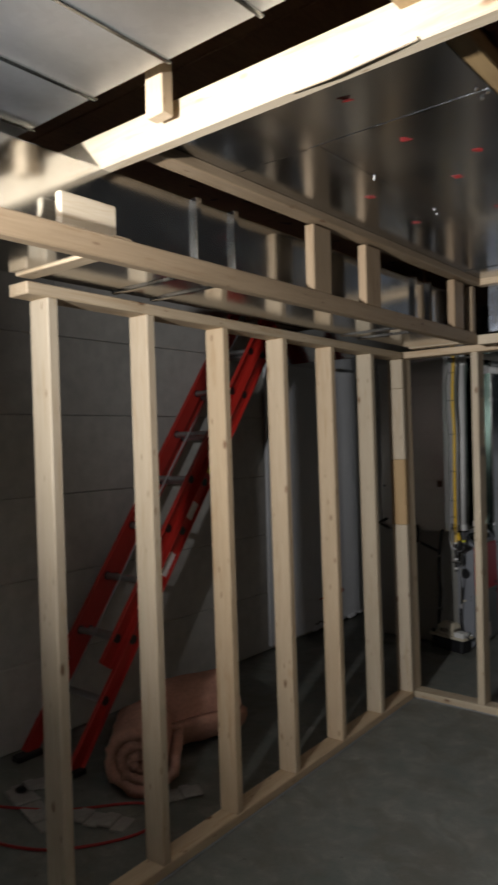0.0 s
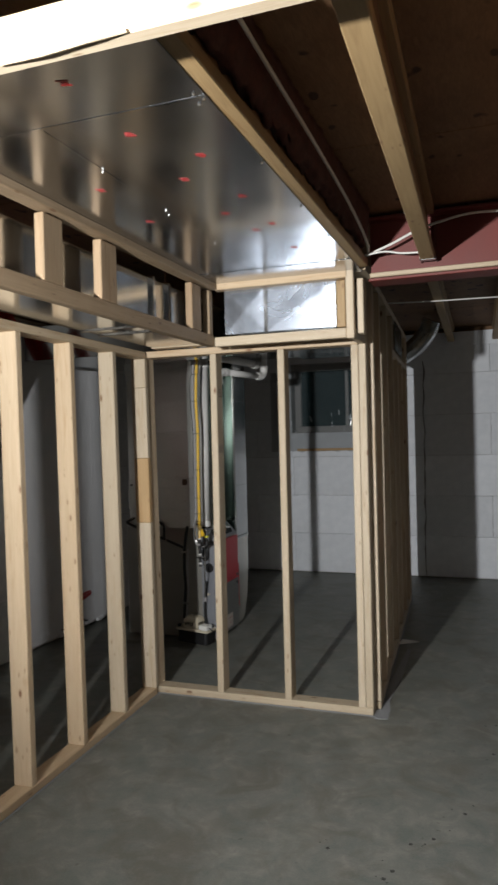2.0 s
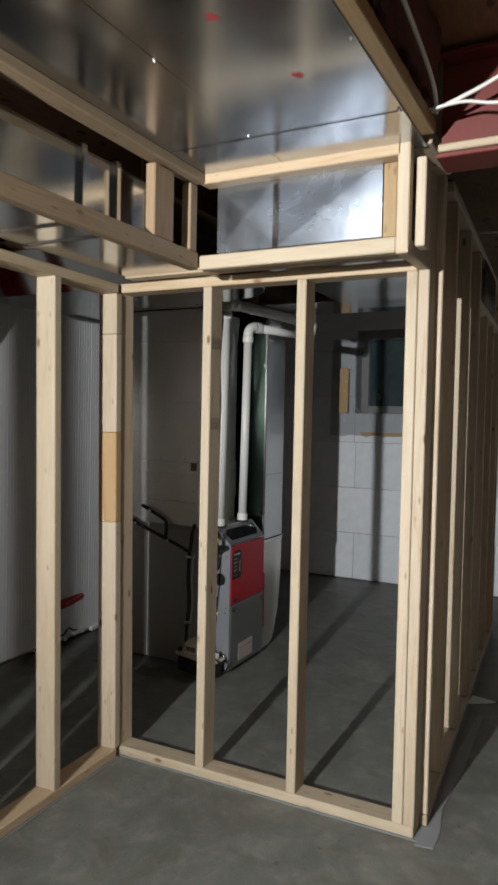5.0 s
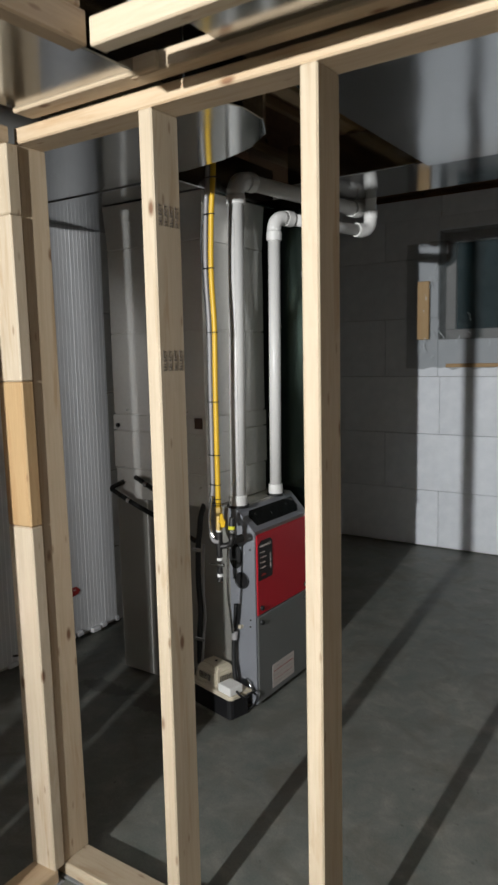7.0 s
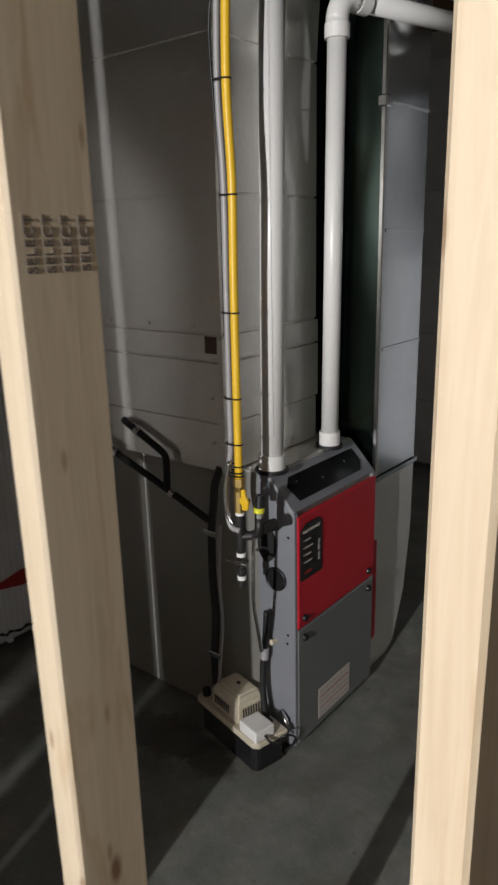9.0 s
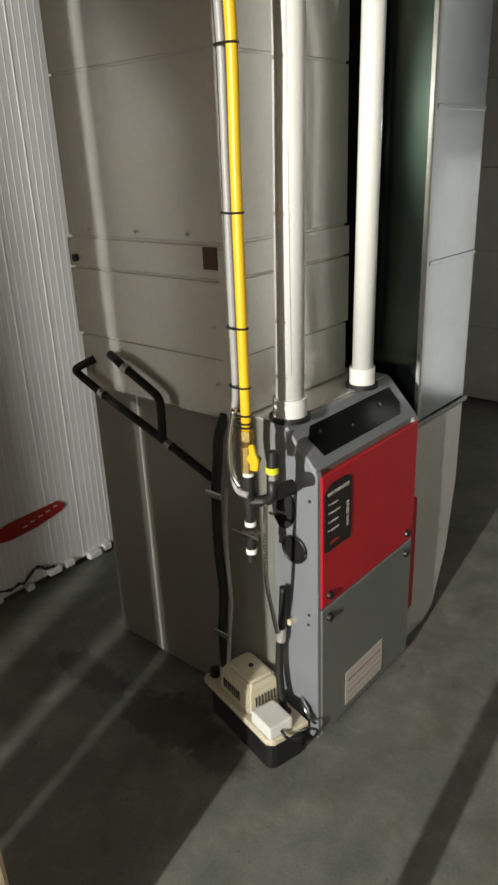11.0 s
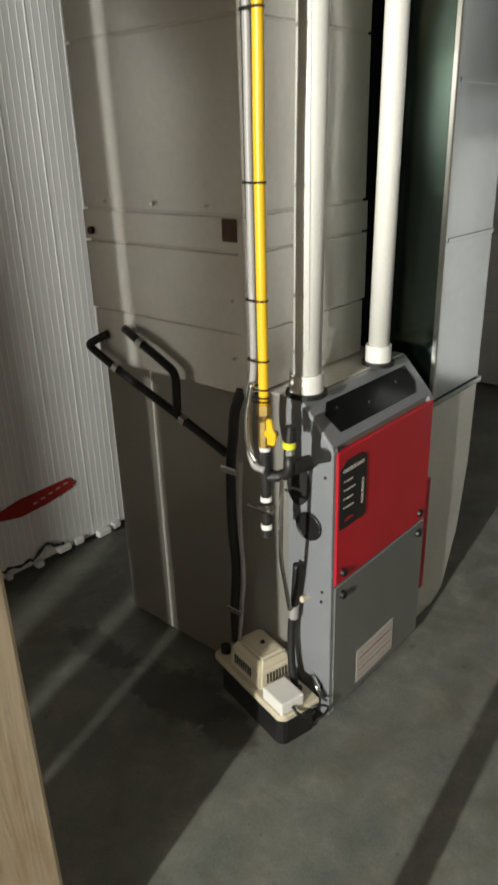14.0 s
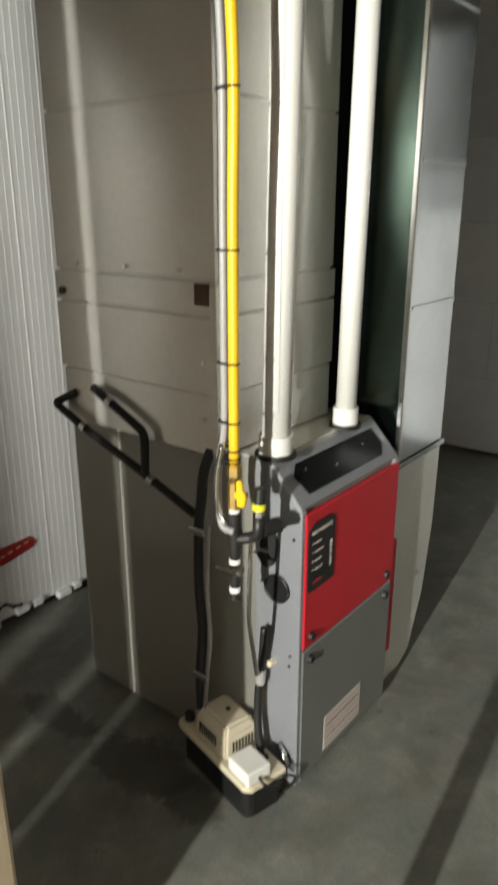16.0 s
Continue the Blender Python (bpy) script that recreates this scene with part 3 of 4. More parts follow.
d = thing("overhead_duct", (0.4, -3.4, 2.3), "wide sheet-metal duct with standing seams near the lamp", "duct", "ducts")
part("trunk", box(-1.2, 1.60, -4.4, -2.66, 2.30, 2.50, 0.003), DUCTBRIGHT, d)
for k in range(11):
    x = -1.17 + 0.245 * k
    part("seam", box(x, x + 0.012, -4.4, -2.655, 2.294, 2.302, 0.002), DUCT, d)

# ---- furnace ----
ORIGIN[:] = 0.019, -0.055
FX, FY0, FY1, FT = -0.07, 1.105, 1.535, 0.815
fu = thing("furnace", (-0.42, 1.32, 0.0), "lowboy gas furnace with red upper door and grey casing", "furnace")
side = [(FX - 0.01, 0.015), (FX - 0.01, 0.725), (FX - 0.085, FT), (-0.80, FT), (-0.80, 0.015)]
part("casing", prism(side, "y", FY0 + 0.003, FY1 - 0.003, 0.002), CABINET, fu)
col = [(FX, 0.02), (FX, 0.722), (FX - 0.086, FT + 0.002), (FX - 0.12, FT + 0.002), (FX - 0.12, 0.02)]
part("front_column", prism(col, "y", FY0, FY0 + 0.018, 0.002), GREYPAINT, fu, "light grey enamel column")
part("front_column", prism(col, "y", FY1 - 0.018, FY1, 0.002), GREYPAINT, fu, "light grey enamel column")
part("upper_door", box(FX - 0.008, FX + 0.004, FY0 + 0.012, FY1 - 0.004, 0.388, 0.716, 0.003), RED, fu, "glossy red enamel door")
part("lower_door", box(FX - 0.008, FX + 0.003, FY0 + 0.012, FY1 - 0.004, 0.022, 0.383, 0.003), DOORGREY, fu, "dark grey enamel door")
# A bright strip stands for the streak of light on this side.
part("casing_seam", box(-0.6240, -0.6190, FY0 - 0.002, FY0 + 0.0035, 0.02, FT - 0.004, 0.001), WHITEPLA, fu, "thin white strip standing for a light streak")
for y in (0.04, 0.39):
    for z in (0.355, 0.415):
        part("door_knob", cyl((FX + 0.003, FY0 + y, z), (FX + 0.012, FY0 + y, z), 0.0105, 0.009, n=18), BLACKPLA, fu, "black plastic knob")

bez = [(FX - 0.002, 0.728), (FX - 0.083, FT)]
slope = (Vector((bez[1][0] - bez[0][0], 0, bez[1][1] - bez[0][1]))).normalized()
out = Vector((slope.z, 0, -slope.x))
mid = Vector(((bez[0][0] + bez[1][0]) / 2, (FY0 + FY1) / 2, (bez[0][1] + bez[1][1]) / 2))
tilt = Matrix((( out.x, 0, slope.x, mid.x), (0, 1, 0, mid.y), (out.z, 0, slope.z, mid.z), (0, 0, 0, 1)))
part("sight_panel", box(-0.012, 0.001, -0.213, 0.213, -0.058, 0.058, 0.002), GREYPAINT, fu, "light grey sloped fascia", m=tilt)
part("sight_window", prism([(-0.165, -0.036), (0.150, -0.036), (0.178, -0.010), (0.178, 0.036), (-0.150, 0.036), (-0.178, 0.012)], "x", 0.0012, 0.004, 0.0008), SIGHTGLASS, fu, "dark glass sight window", m=tilt)
for y in (-0.135, -0.03, 0.10):
    part("window_screw", cyl((0.004, y, -0.012 + 0.2 * abs(y)), (0.007, y, -0.012 + 0.2 * abs(y)), 0.0035, n=10), STEEL, fu, m=tilt)
part("top_panel", box(-0.80, FX - 0.09, FY0 + 0.002, FY1 - 0.002, FT, FT + 0.004, 0.001), DUCTDULL, fu, "bare steel top")
part("filter_door", box(-0.125, FX - 0.002, FY1 + 0.002, FY1 + 0.028, 0.150, 0.490, 0.003), RED, fu, "narrow red side door")
badge = part("badge", prism([(1.124, 0.535), (1.128, 0.53), (1.222, 0.53), (1.226, 0.535), (1.226, 0.678), (1.210, 0.690), (1.150, 0.690), (1.124, 0.672)], "x", FX + 0.004, FX + 0.0065), BLACKPLA, fu, "black printed badge")
for k in range(4):
    part("badge_line", box(FX + 0.0065, FX + 0.0072, 1.147, 1.147 + (0.030, 0.026, 0.034, 0.024)[k], 0.578 + 0.021 * k, 0.582 + 0.021 * k), PAPER, badge)
    part("badge_dot", cyl((FX + 0.0065, 1.139, 0.581 + 0.021 * k), (FX + 0.0072, 1.139, 0.581 + 0.021 * k), 0.0022, n=10), PAPER, badge)
part("badge_logo", prism([(1.142, 0.546), (1.178, 0.546), (1.178, 0.549), (1.166, 0.554), (1.154, 0.554), (1.142, 0.549)], "x", FX + 0.0065, FX + 0.0071), REDINK, badge, "small red logo shape")
words("badge_word", "GAS FURNACE", 0.0125, Matrix.Translation((FX + 0.0068, 1.175, 0.668)) @ pose(0, 0, 0, 90, 0, 90), PAPER, badge)
words("badge_word", "9600 SERIES", 0.0125, Matrix.Translation((FX + 0.0068, 1.212, 0.596)) @ pose(0, 0, 0, 90, 0, 90) @ pose(0, 0, 0, 0, 0, 90), PAPER, badge)
lab = part("rating_label", box(FX + 0.003, FX + 0.0042, 1.218, 1.392, 0.046, 0.146, 0.0004), PAPER, fu, "pale printed rating label")
for k in range(5):
    part("label_line", box(FX + 0.0042, FX + 0.0048, 1.228, 1.382, 0.060 + 0.018 * k, (0.0613 if k != 3 else 0.0625) + 0.018 * k), REDINK if k in (1, 3) else GREYTUBE, lab)
part("knockout", cyl((FX - 0.060, FY0 - 0.004, 0.530), (FX - 0.060, FY0 + 0.002, 0.530), 0.031, n=28), BLACKPLA, fu, "black round knockout plug", smooth=False)
part("knockout_rim", tube([(FX - 0.060 + 0.031 * math.cos(a / 14 * math.pi), FY0 - 0.004, 0.530 + 0.031 * math.sin(a / 14 * math.pi)) for a in range(29)], 0.0035, 8), BLACKPLA, fu, smooth=True)
part("grommet", prism([(FX - 0.088 + 0.030 * math.cos(a * math.pi / 10), 0.625 + 0.050 * math.sin(a * math.pi / 10)) for a in range(20)], "y", FY0 - 0.006, FY0 + 0.001), BLACKRUB, fu, "black rubber gas-line grommet")
for x, z in ((FX - 0.022, 0.372), (FX - 0.024, 0.345), (FX - 0.018, 0.66), (FX - 0.02, 0.10)):
    part("screw", cyl((x, FY0 - 0.003, z), (x, FY0 + 0.001, z), 0.004, n=8), STEEL, fu)
part("door_latch", tube([(FX - 0.045, FY0 - 0.006, 0.125), (FX - 0.020, FY0 - 0.020, 0.112), (FX - 0.010, FY0 - 0.018, 0.090), (FX - 0.030, FY0 - 0.016, 0.082)], 0.006, 8), STEEL, fu, "bright metal hose clamp", smooth=True)

# coil case and plenum above
PX0, PX1, PY0, PY1 = -0.74, -0.25, 1.05, 1.48
p = thing("plenum", (-0.5, 1.27, FT), "tall galvanised supply plenum standing on the furnace", "plenum")
zs = [FT + 0.006, 0.955, 1.115, 1.185, 1.52, 1.86, 2.03]
for k, (a, b_) in enumerate(zip(zs, zs[1:])):
    e = 0.004 if k in (1, 2) else 0.0
    if k == 5:
        part("panel", prism([(PX0 - 0.02, 2.040), (PX1 + 0.012, 2.040), (PX1, a), (PX0, a)], "y", PY0, PY1, 0.0015), DUCTDULL, p)
    else:
        part("panel", box(PX0 - e, PX1 + e, PY0 - e, PY1 + e, a + 0.0006, b_ - 0.0046, 0.0012), DUCTDULL, p)
for z in (0.955, 1.115, 1.185, 1.52, 1.86):
    part("seam", box(PX0 + 0.005, PX1 - 0.005, PY0 + 0.005, PY1 - 0.005, z - 0.012, z + 0.008), DUCTDULL, p, "recessed sheet-metal seam")
part("corner_cleat", box(PX1 - 0.012, PX1 + 0.006, PY0 - 0.006, PY0 + 0.012, FT + 0.006, 1.175, 0.002), DUCTDULL, p)
part("sticker", box(-0.300, -0.262, PY0 - 0.0065, PY0 - 0.0045, 1.135, 1.178), surface("brown_label", (0.07, 0.035, 0.02), 0.6), p, "small brown label")
part("test_port", cyl((-0.715, PY0 - 0.012, 1.135), (-0.715, PY0 + 0.002, 1.135), 0.009, n=12), IRON, p)
for x, z in ((-0.50, 1.20), (-0.66, 1.20), (-0.34, 1.20), (-0.28, 1.02), (-0.28, 0.90)):
    part("screw", cyl((x, PY0 - 0.008, z), (x, PY0 + 0.001, z), 0.004, n=8), STEEL, p)

d = thing("return_drop", (-0.35, 1.72, 0.0), "shiny galvanised return-air drop beside the furnace", "duct", "ducts")
part("drop", box(-0.62, -0.10, 1.585, 1.86, 0.685, 2.09, 0.003), DUCTDARK, d, "galvanised sheet with shade in its colour")
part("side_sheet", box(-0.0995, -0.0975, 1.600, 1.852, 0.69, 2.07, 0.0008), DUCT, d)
part("corner_cleat", box(-0.108, -0.092, 1.578, 1.594, 0.69, 2.07, 0.003), STEEL, d, "bright drive cleat")
part("cleat_clip", box(-0.114, -0.086, 1.570, 1.600, 1.745, 1.775, 0.003), STEEL, d)
for z in (1.08, 1.42, 1.76):
    part("cross_seam", box(-0.0978, -0.094, 1.60, 1.855, z, z + 0.010, 0.001), DUCT, d)
boot = prism([(1.575, 0.67), (1.87, 0.67), (1.865, 0.42), (1.83, 0.20), (1.76, 0.03), (1.70, 0.0), (1.575, 0.0)], "x", -0.62, -0.105, 0.003)
part("boot", boot, DUCTDULL, d, "curved return boot")
part("boot_flange", box(-0.625, -0.095, 1.570, 1.875, 0.668, 0.684, 0.002), DUCT, d)

# ---- pipes ----


def bend(a, corner, c, r, steps=8):
    """Points round a corner with radius r."""
    a, k, c = Vector(a), Vector(corner), Vector(c)
    p0, p2 = k + (a - k).normalized() * r, k + (c - k).normalized() * r
    return [(p0 * (1 - t) ** 2 + k * 2 * t * (1 - t) + p2 * t * t) for t in [i / steps for i in range(steps + 1)]]


def vent_pipe(foot, top, far, up, R=0.0250):
    """A vent that rises, runs back under the joists and turns up."""
    t = thing("vent_pipe", foot, "white plastic furnace vent pipe with glued elbows", "pipe", "vent pipes")
    foot, top, far, up = map(Vector, (foot, top, far, up))
    part("riser", cyl(foot, top - Vector((0, 0, 0.07)), R, n=32), PVC, t, smooth=True)
    part("foot_collar", cyl(foot + Vector((0, 0, 0.001)), foot + Vector((0, 0, 0.045)), R + 0.006, n=32), PVC, t, smooth=False)
    part("foot_gasket", cyl(foot + Vector((0, 0, -0.004)), foot + Vector((0, 0, 0.006)), R + 0.014, n=28), BLACKRUB, t, "black rubber gasket")
    pts = bend(foot, top, far, 0.06)
    part("elbow", tube(pts, R + 0.004, 24), PVC, t, smooth=True)
    dirn = (far - top).normalized()
    part("elbow_rim", cyl(top - Vector((0, 0, 0.095)), top - Vector((0, 0, 0.062)), R + 0.007, n=32), PVC, t)
    part("elbow_rim", cyl(top + dirn * 0.062, top + dirn * 0.095, R + 0.007, n=32), PVC, t)
    part("run", cyl(top + dirn * 0.07, far - dirn * 0.06, R, n=32), PVC, t, smooth=True)
    part("elbow", tube(bend(top, far, up, 0.065), R + 0.005, 24), PVC, t, smooth=True)
    part("elbow_rim", cyl(far - dirn * 0.092, far - dirn * 0.060, R + 0.007, n=32), PVC, t)
    u = (up - far).normalized()
    part("elbow_rim", cyl(far + u * 0.058, far + u * 0.092, R + 0.007, n=32), PVC, t)
    part("tail", cyl(far + u * 0.06, up, R, n=32), PVC, t, smooth=True)
    part("print_line", box(foot.x + R * 0.72, foot.x + R * 0.74, foot.y - R * 0.70, foot.y - R * 0.69, foot.z + 0.1, top.z - 0.15), GREYTUBE, t, "faint printed line")


vent_pipe((-0.169, 1.145, FT + 0.006), (-0.160, 1.160, 2.085), (-0.005, 1.98, 2.068), (0.005, 1.985, 2.40), 0.0305)
vent_pipe((-0.163, 1.42, FT + 0.006), (-0.135, 1.395, 1.977), (0.045, 1.94, 1.965), (0.05, 1.95, 2.40), 0.0245)

g = thing("gas_pipe", (-0.16, 1.0, 0.5), "yellow coated gas line with brass valve and drip leg", "gas pipe")
GY = 1.005
gp = smooth_path([(-0.136, GY, 2.15), (-0.142, GY, 2.0), (-0.154, GY, 1.86), (-0.161, GY, 1.66), (-0.153, GY, 1.46), (-0.156, GY, 1.25), (-0.157, GY, 1.02), (-0.157, GY, 0.785)])
part("pipe", tube(gp, 0.0100, 16), YELLOW, g, smooth=True)
gp2 = smooth_path([(-0.163, GY + 0.004, 2.15), (-0.170, GY + 0.004, 2.0), (-0.182, GY + 0.004, 1.86), (-0.189, GY + 0.004, 1.66), (-0.180, GY + 0.004, 1.46), (-0.182, GY + 0.004, 1.25), (-0.183, GY + 0.004, 1.02), (-0.184, GY + 0.004, 0.86), (-0.192, GY, 0.80), (-0.196, GY - 0.004, 0.72), (-0.180, GY - 0.010, 0.662), (-0.150, GY - 0.012, 0.655)])
part("sleeve_tube", tube(gp2, 0.0072, 12), GREYTUBE, g, "grey tubing strapped alongside", smooth=True)
part("armoured_cable", tube(smooth_path([(-0.176, GY - 0.012, 0.83), (-0.188, GY - 0.016, 0.76), (-0.186, GY - 0.016, 0.70), (-0.168, GY - 0.014, 0.668)]), 0.006, 10), STEEL, g, smooth=True)
part("thin_wire", tube(smooth_path([(-0.176, GY + 0.01, 2.12), (-0.190, GY + 0.01, 1.90), (-0.212, GY + 0.01, 1.78), (-0.206, GY + 0.012, 1.60), (-0.196, GY + 0.012, 1.45), (-0.197, GY + 0.012, 1.2), (-0.193, GY + 0.012, 0.9)]), 0.0028, 6), BLACKPLA, g, "thin black wire", smooth=True)
for z in (1.985, 1.86, 1.67, 1.44, 1.185, 0.985, 0.873, 0.818, 0.802, 0.794):
    x = min(gp, key=lambda q: abs(q.z - z)).x
    part("cable_tie", tube([(x - 0.012 + 0.0235 * math.cos(a * math.pi / 8), GY + 0.0125 * math.sin(a * math.pi / 8), z) for a in range(17)], 0.0022, 6), BLACKPLA, g, "black cable tie")
gx = -0.157
part("fitting", cyl((gx, GY, 0.768), (gx, GY, 0.788), 0.0150, n=6), BRASS, g, "brass hex nut")
part("fitting", cyl((gx, GY, 0.752), (gx, GY, 0.768), 0.0105, 0.0125, n=16), BRASS, g, "brass fitting")
v_ = part("valve_body", cyl((gx, GY, 0.700), (gx, GY, 0.754), 0.0135, n=8), BRASS, g, "brass valve body")
part("valve_stem", cyl((gx, GY - 0.002, 0.733), (gx + 0.030, GY - 0.004, 0.733), 0.009, n=10), BRASS, v_)
part("valve_handle", prism([(gx + 0.018, 0.766), (gx + 0.030, 0.769), (gx + 0.034, 0.748), (gx + 0.042, 0.738), (gx + 0.038, 0.716), (gx + 0.020, 0.714), (gx + 0.020, 0.728), (gx + 0.012, 0.735), (gx + 0.012, 0.740), (gx + 0.019, 0.745)], "y", GY - 0.020, GY - 0.010, 0.0025), YELLOW, v_, "yellow lever")
part("collar", cyl((gx, GY, 0.692), (gx, GY, 0.700), 0.0115, n=16), WHITEPLA, g, "white thread tape")
part("tee", cyl((gx, GY, 0.625), (gx, GY, 0.692), 0.0130, n=18), IRON, g, "black iron tee")
part("tee_band", cyl((gx, GY, 0.642), (gx, GY, 0.652), 0.0155, n=18), IRON, g)
part("tee_branch", cyl((gx, GY, 0.635), (gx + 0.030, GY + 0.012, 0.640), 0.0115, n=16), IRON, g)
part("elbow", tube(bend((gx + 0.024, GY + 0.012, 0.640), (gx + 0.046, GY + 0.016, 0.645), (gx + 0.048, GY + 0.018, 0.70), 0.018) + [Vector((gx + 0.047, GY + 0.017, 0.690))], 0.0118, 14), IRON, g, smooth=True)
part("branch_nut", cyl((gx + 0.050, GY + 0.024, 0.660), (gx + 0.064, GY + 0.060, 0.662), 0.0165, n=8), IRON, g)
part("shutoff_nut", cyl((gx + 0.047, GY + 0.017, 0.690), (gx + 0.047, GY + 0.017, 0.704), 0.0115, n=6), STEEL, g, "zinc nut")
part("shutoff_cap", cyl((gx + 0.047, GY + 0.017, 0.704), (gx + 0.047, GY + 0.017, 0.717), 0.0135, n=16), surface("lime_collar", (0.62, 0.60, 0.03), 0.45), g, "yellow-green collar")
part("shutoff_knob", cyl((gx + 0.048, GY + 0.018, 0.717), (gx + 0.049, GY + 0.019, 0.748), 0.0125, 0.0105, n=14), BLACKPLA, g, "black cap")
part("nipple", cyl((gx, GY, 0.589), (gx, GY, 0.625), 0.0105, n=16), IRON, g)
part("collar", cyl((gx, GY, 0.581), (gx, GY, 0.591), 0.0118, n=16), WHITEPLA, g, "white thread tape")
part("ground_clamp", box(gx - 0.014, gx + 0.014, GY - 0.015, GY + 0.015, 0.557, 0.571, 0.003), STEEL, g, "zinc pipe clamp")
part("clamp_screw", cyl((gx - 0.040, GY - 0.010, 0.563), (gx + 0.034, GY - 0.018, 0.567), 0.0035, n=8), STEEL, g)
part("drip_leg", cyl((gx, GY, 0.528), (gx, GY, 0.556), 0.0105, n=16), IRON, g)
part("collar", cyl((gx, GY, 0.517), (gx, GY, 0.528), 0.0115, n=16), WHITEPLA, g, "white thread tape")
part("drip_cap", cyl((gx, GY, 0.499), (gx, GY, 0.517), 0.0110, 0.0085, n=12), IRON, g)
fp = smooth_path([(gx + 0.036, GY + 0.008, 0.640), (gx + 0.033, GY + 0.008, 0.58), (gx + 0.027, GY + 0.012, 0.46), (gx + 0.010, GY + 0.050, 0.345), (gx - 0.012, GY + 0.090, 0.258)], 34)
part("flex_connector", tube(fp, 0.005, 10, rings=[0.0054 if i % 2 else 0.0043 for i in range(len(fp))]), STEEL, g, "ribbed stainless connector", smooth=False)

g.matrix_basis = Matrix.Translation((0.018, -0.035, 0.065)) @ g.matrix_basis

# condensate hoses
h = thing("drain_hose", (-0.5, 1.03, 0.7), "black rubber condensate hoses strapped to the casing", "hose", "drain hoses")
HY = 1.028
part("hose", tube(smooth_path([(-0.700, 1.05, 0.892), (-0.735, HY, 0.872), (-0.752, HY, 0.860), (-0.735, HY, 0.848), (-0.63, HY, 0.806), (-0.47, HY, 0.750), (-0.30, HY, 0.686)], 8), 0.0098, 12), BLACKRUB, h, smooth=True)
part("hose", tube(smooth_path([(-0.620, HY + 0.008, 0.918), (-0.560, HY, 0.897), (-0.47, HY, 0.855), (-0.452, HY, 0.842), (-0.447, HY, 0.825), (-0.448, HY, 0.78), (-0.45, HY, 0.75)], 8), 0.0098, 12), BLACKRUB, h, smooth=True)
part("hose", tube(smooth_path([(-0.268, 1.05, 0.835), (-0.270, HY, 0.79), (-0.278, HY, 0.73), (-0.288, HY, 0.66), (-0.292, HY, 0.52), (-0.285, HY, 0.40), (-0.295, HY, 0.28), (-0.305, HY + 0.01, 0.17)], 8), 0.0112, 12), BLACKRUB, h, smooth=True)
part("clear_hose", tube(smooth_path([(-0.262, HY + 0.004, 0.675), (-0.268, HY + 0.004, 0.60), (-0.271, HY + 0.004, 0.50), (-0.266, HY + 0.004, 0.38), (-0.276, HY + 0.004, 0.29), (-0.290, HY + 0.006, 0.17)], 8), 0.0052, 10), GREYTUBE, h, "grey drain tube", smooth=True)
for x, z in ((-0.655, 0.817), (-0.555, 0.895), (-0.43, 0.733)):
    part("hose_clamp", cyl((x - 0.008, HY, z + 0.003), (x + 0.008, HY, z - 0.003), 0.0120, n=16), STEEL, h, "steel hose clamp")
for z in (0.655, 0.285):
    part("pipe_strap", box(-0.306, -0.258, HY - 0.017, HY - 0.0125, z - 0.008, z + 0.008, 0.002), STEEL, h, "metal strap")

h = thing("drain_hose", (-0.115, 1.07, 0.3), "short black drain tubes entering the pump", "hose", "drain hoses")
part("hose", tube(smooth_path([(-0.146, 1.080, 0.436), (-0.150, 1.078, 0.36), (-0.158, 1.074, 0.26), (-0.152, 1.066, 0.17), (-0.134, 1.058, 0.095)], 8), 0.0092, 12), BLACKRUB, h, smooth=True)
part("hose_band", cyl((-0.154, 1.076, 0.290), (-0.152, 1.078, 0.325), 0.0115, n=14), GREYTUBE, h, "grey hose band")
part("barb", cyl((-0.137, 1.106, 0.338), (-0.139, 1.088, 0.340), 0.008, n=12), BEIGE, h, "pale drain stub")
part("wire", tube(smooth_path([(-0.085, 1.03, 0.085), (-0.06, 1.05, 0.10), (-0.058, 1.085, 0.07), (-0.075, 1.088, 0.03), (-0.10, 1.075, 0.006)], 8), 0.003, 8), BLACKPLA, h, "thin black wire", smooth=True)

# condensate pump
c = thing("condensate_pump", (-0.215, 1.035, 0.0), "beige condensate pump on a black tank beside the furnace", "pump")
PM = Matrix.Translation((-0.216, 1.053, 0)) @ pose(0, 0, 0, 0, 0, -14)
part("tank", prism([(-0.125, -0.058), (0.115, -0.058), (0.128, -0.045), (0.128, 0.040), (-0.125, 0.040), (-0.138, 0.030), (-0.138, -0.045)], "z", 0.002, 0.088, 0.006), BLACKPLA, c, "black tank", m=PM)
part("lid", prism([(-0.138, -0.068), (0.128, -0.068), (0.142, -0.055), (0.142, 0.048), (-0.138, 0.048), (-0.150, 0.036), (-0.150, -0.055)], "z", 0.090, 0.108, 0.004), BEIGE, c, m=PM)
hood = bmesh.new()
vs = [[hood.verts.new((x * k + ox, y * k2, z)) for x, y in ((-0.085, -0.055), (0.045, -0.055), (0.045, 0.042), (-0.085, 0.042))] for k, k2, ox, z in ((1, 1, 0, 0.108), (0.97, 0.95, 0, 0.165), (0.78, 0.72, -0.004, 0.188))]
hood.faces.new(vs[0][::-1]), hood.faces.new(vs[2])
for a, b_ in zip(vs, vs[1:]):
    for k in range(4):
        hood.faces.new((a[k], a[(k + 1) % 4], b_[(k + 1) % 4], b_[k]))
bmesh.ops.bevel(hood, geom=hood.edges[:], offset=0.006, segments=2, affect="EDGES")
hd = part("motor_hood", hood, BEIGE, c, m=PM)
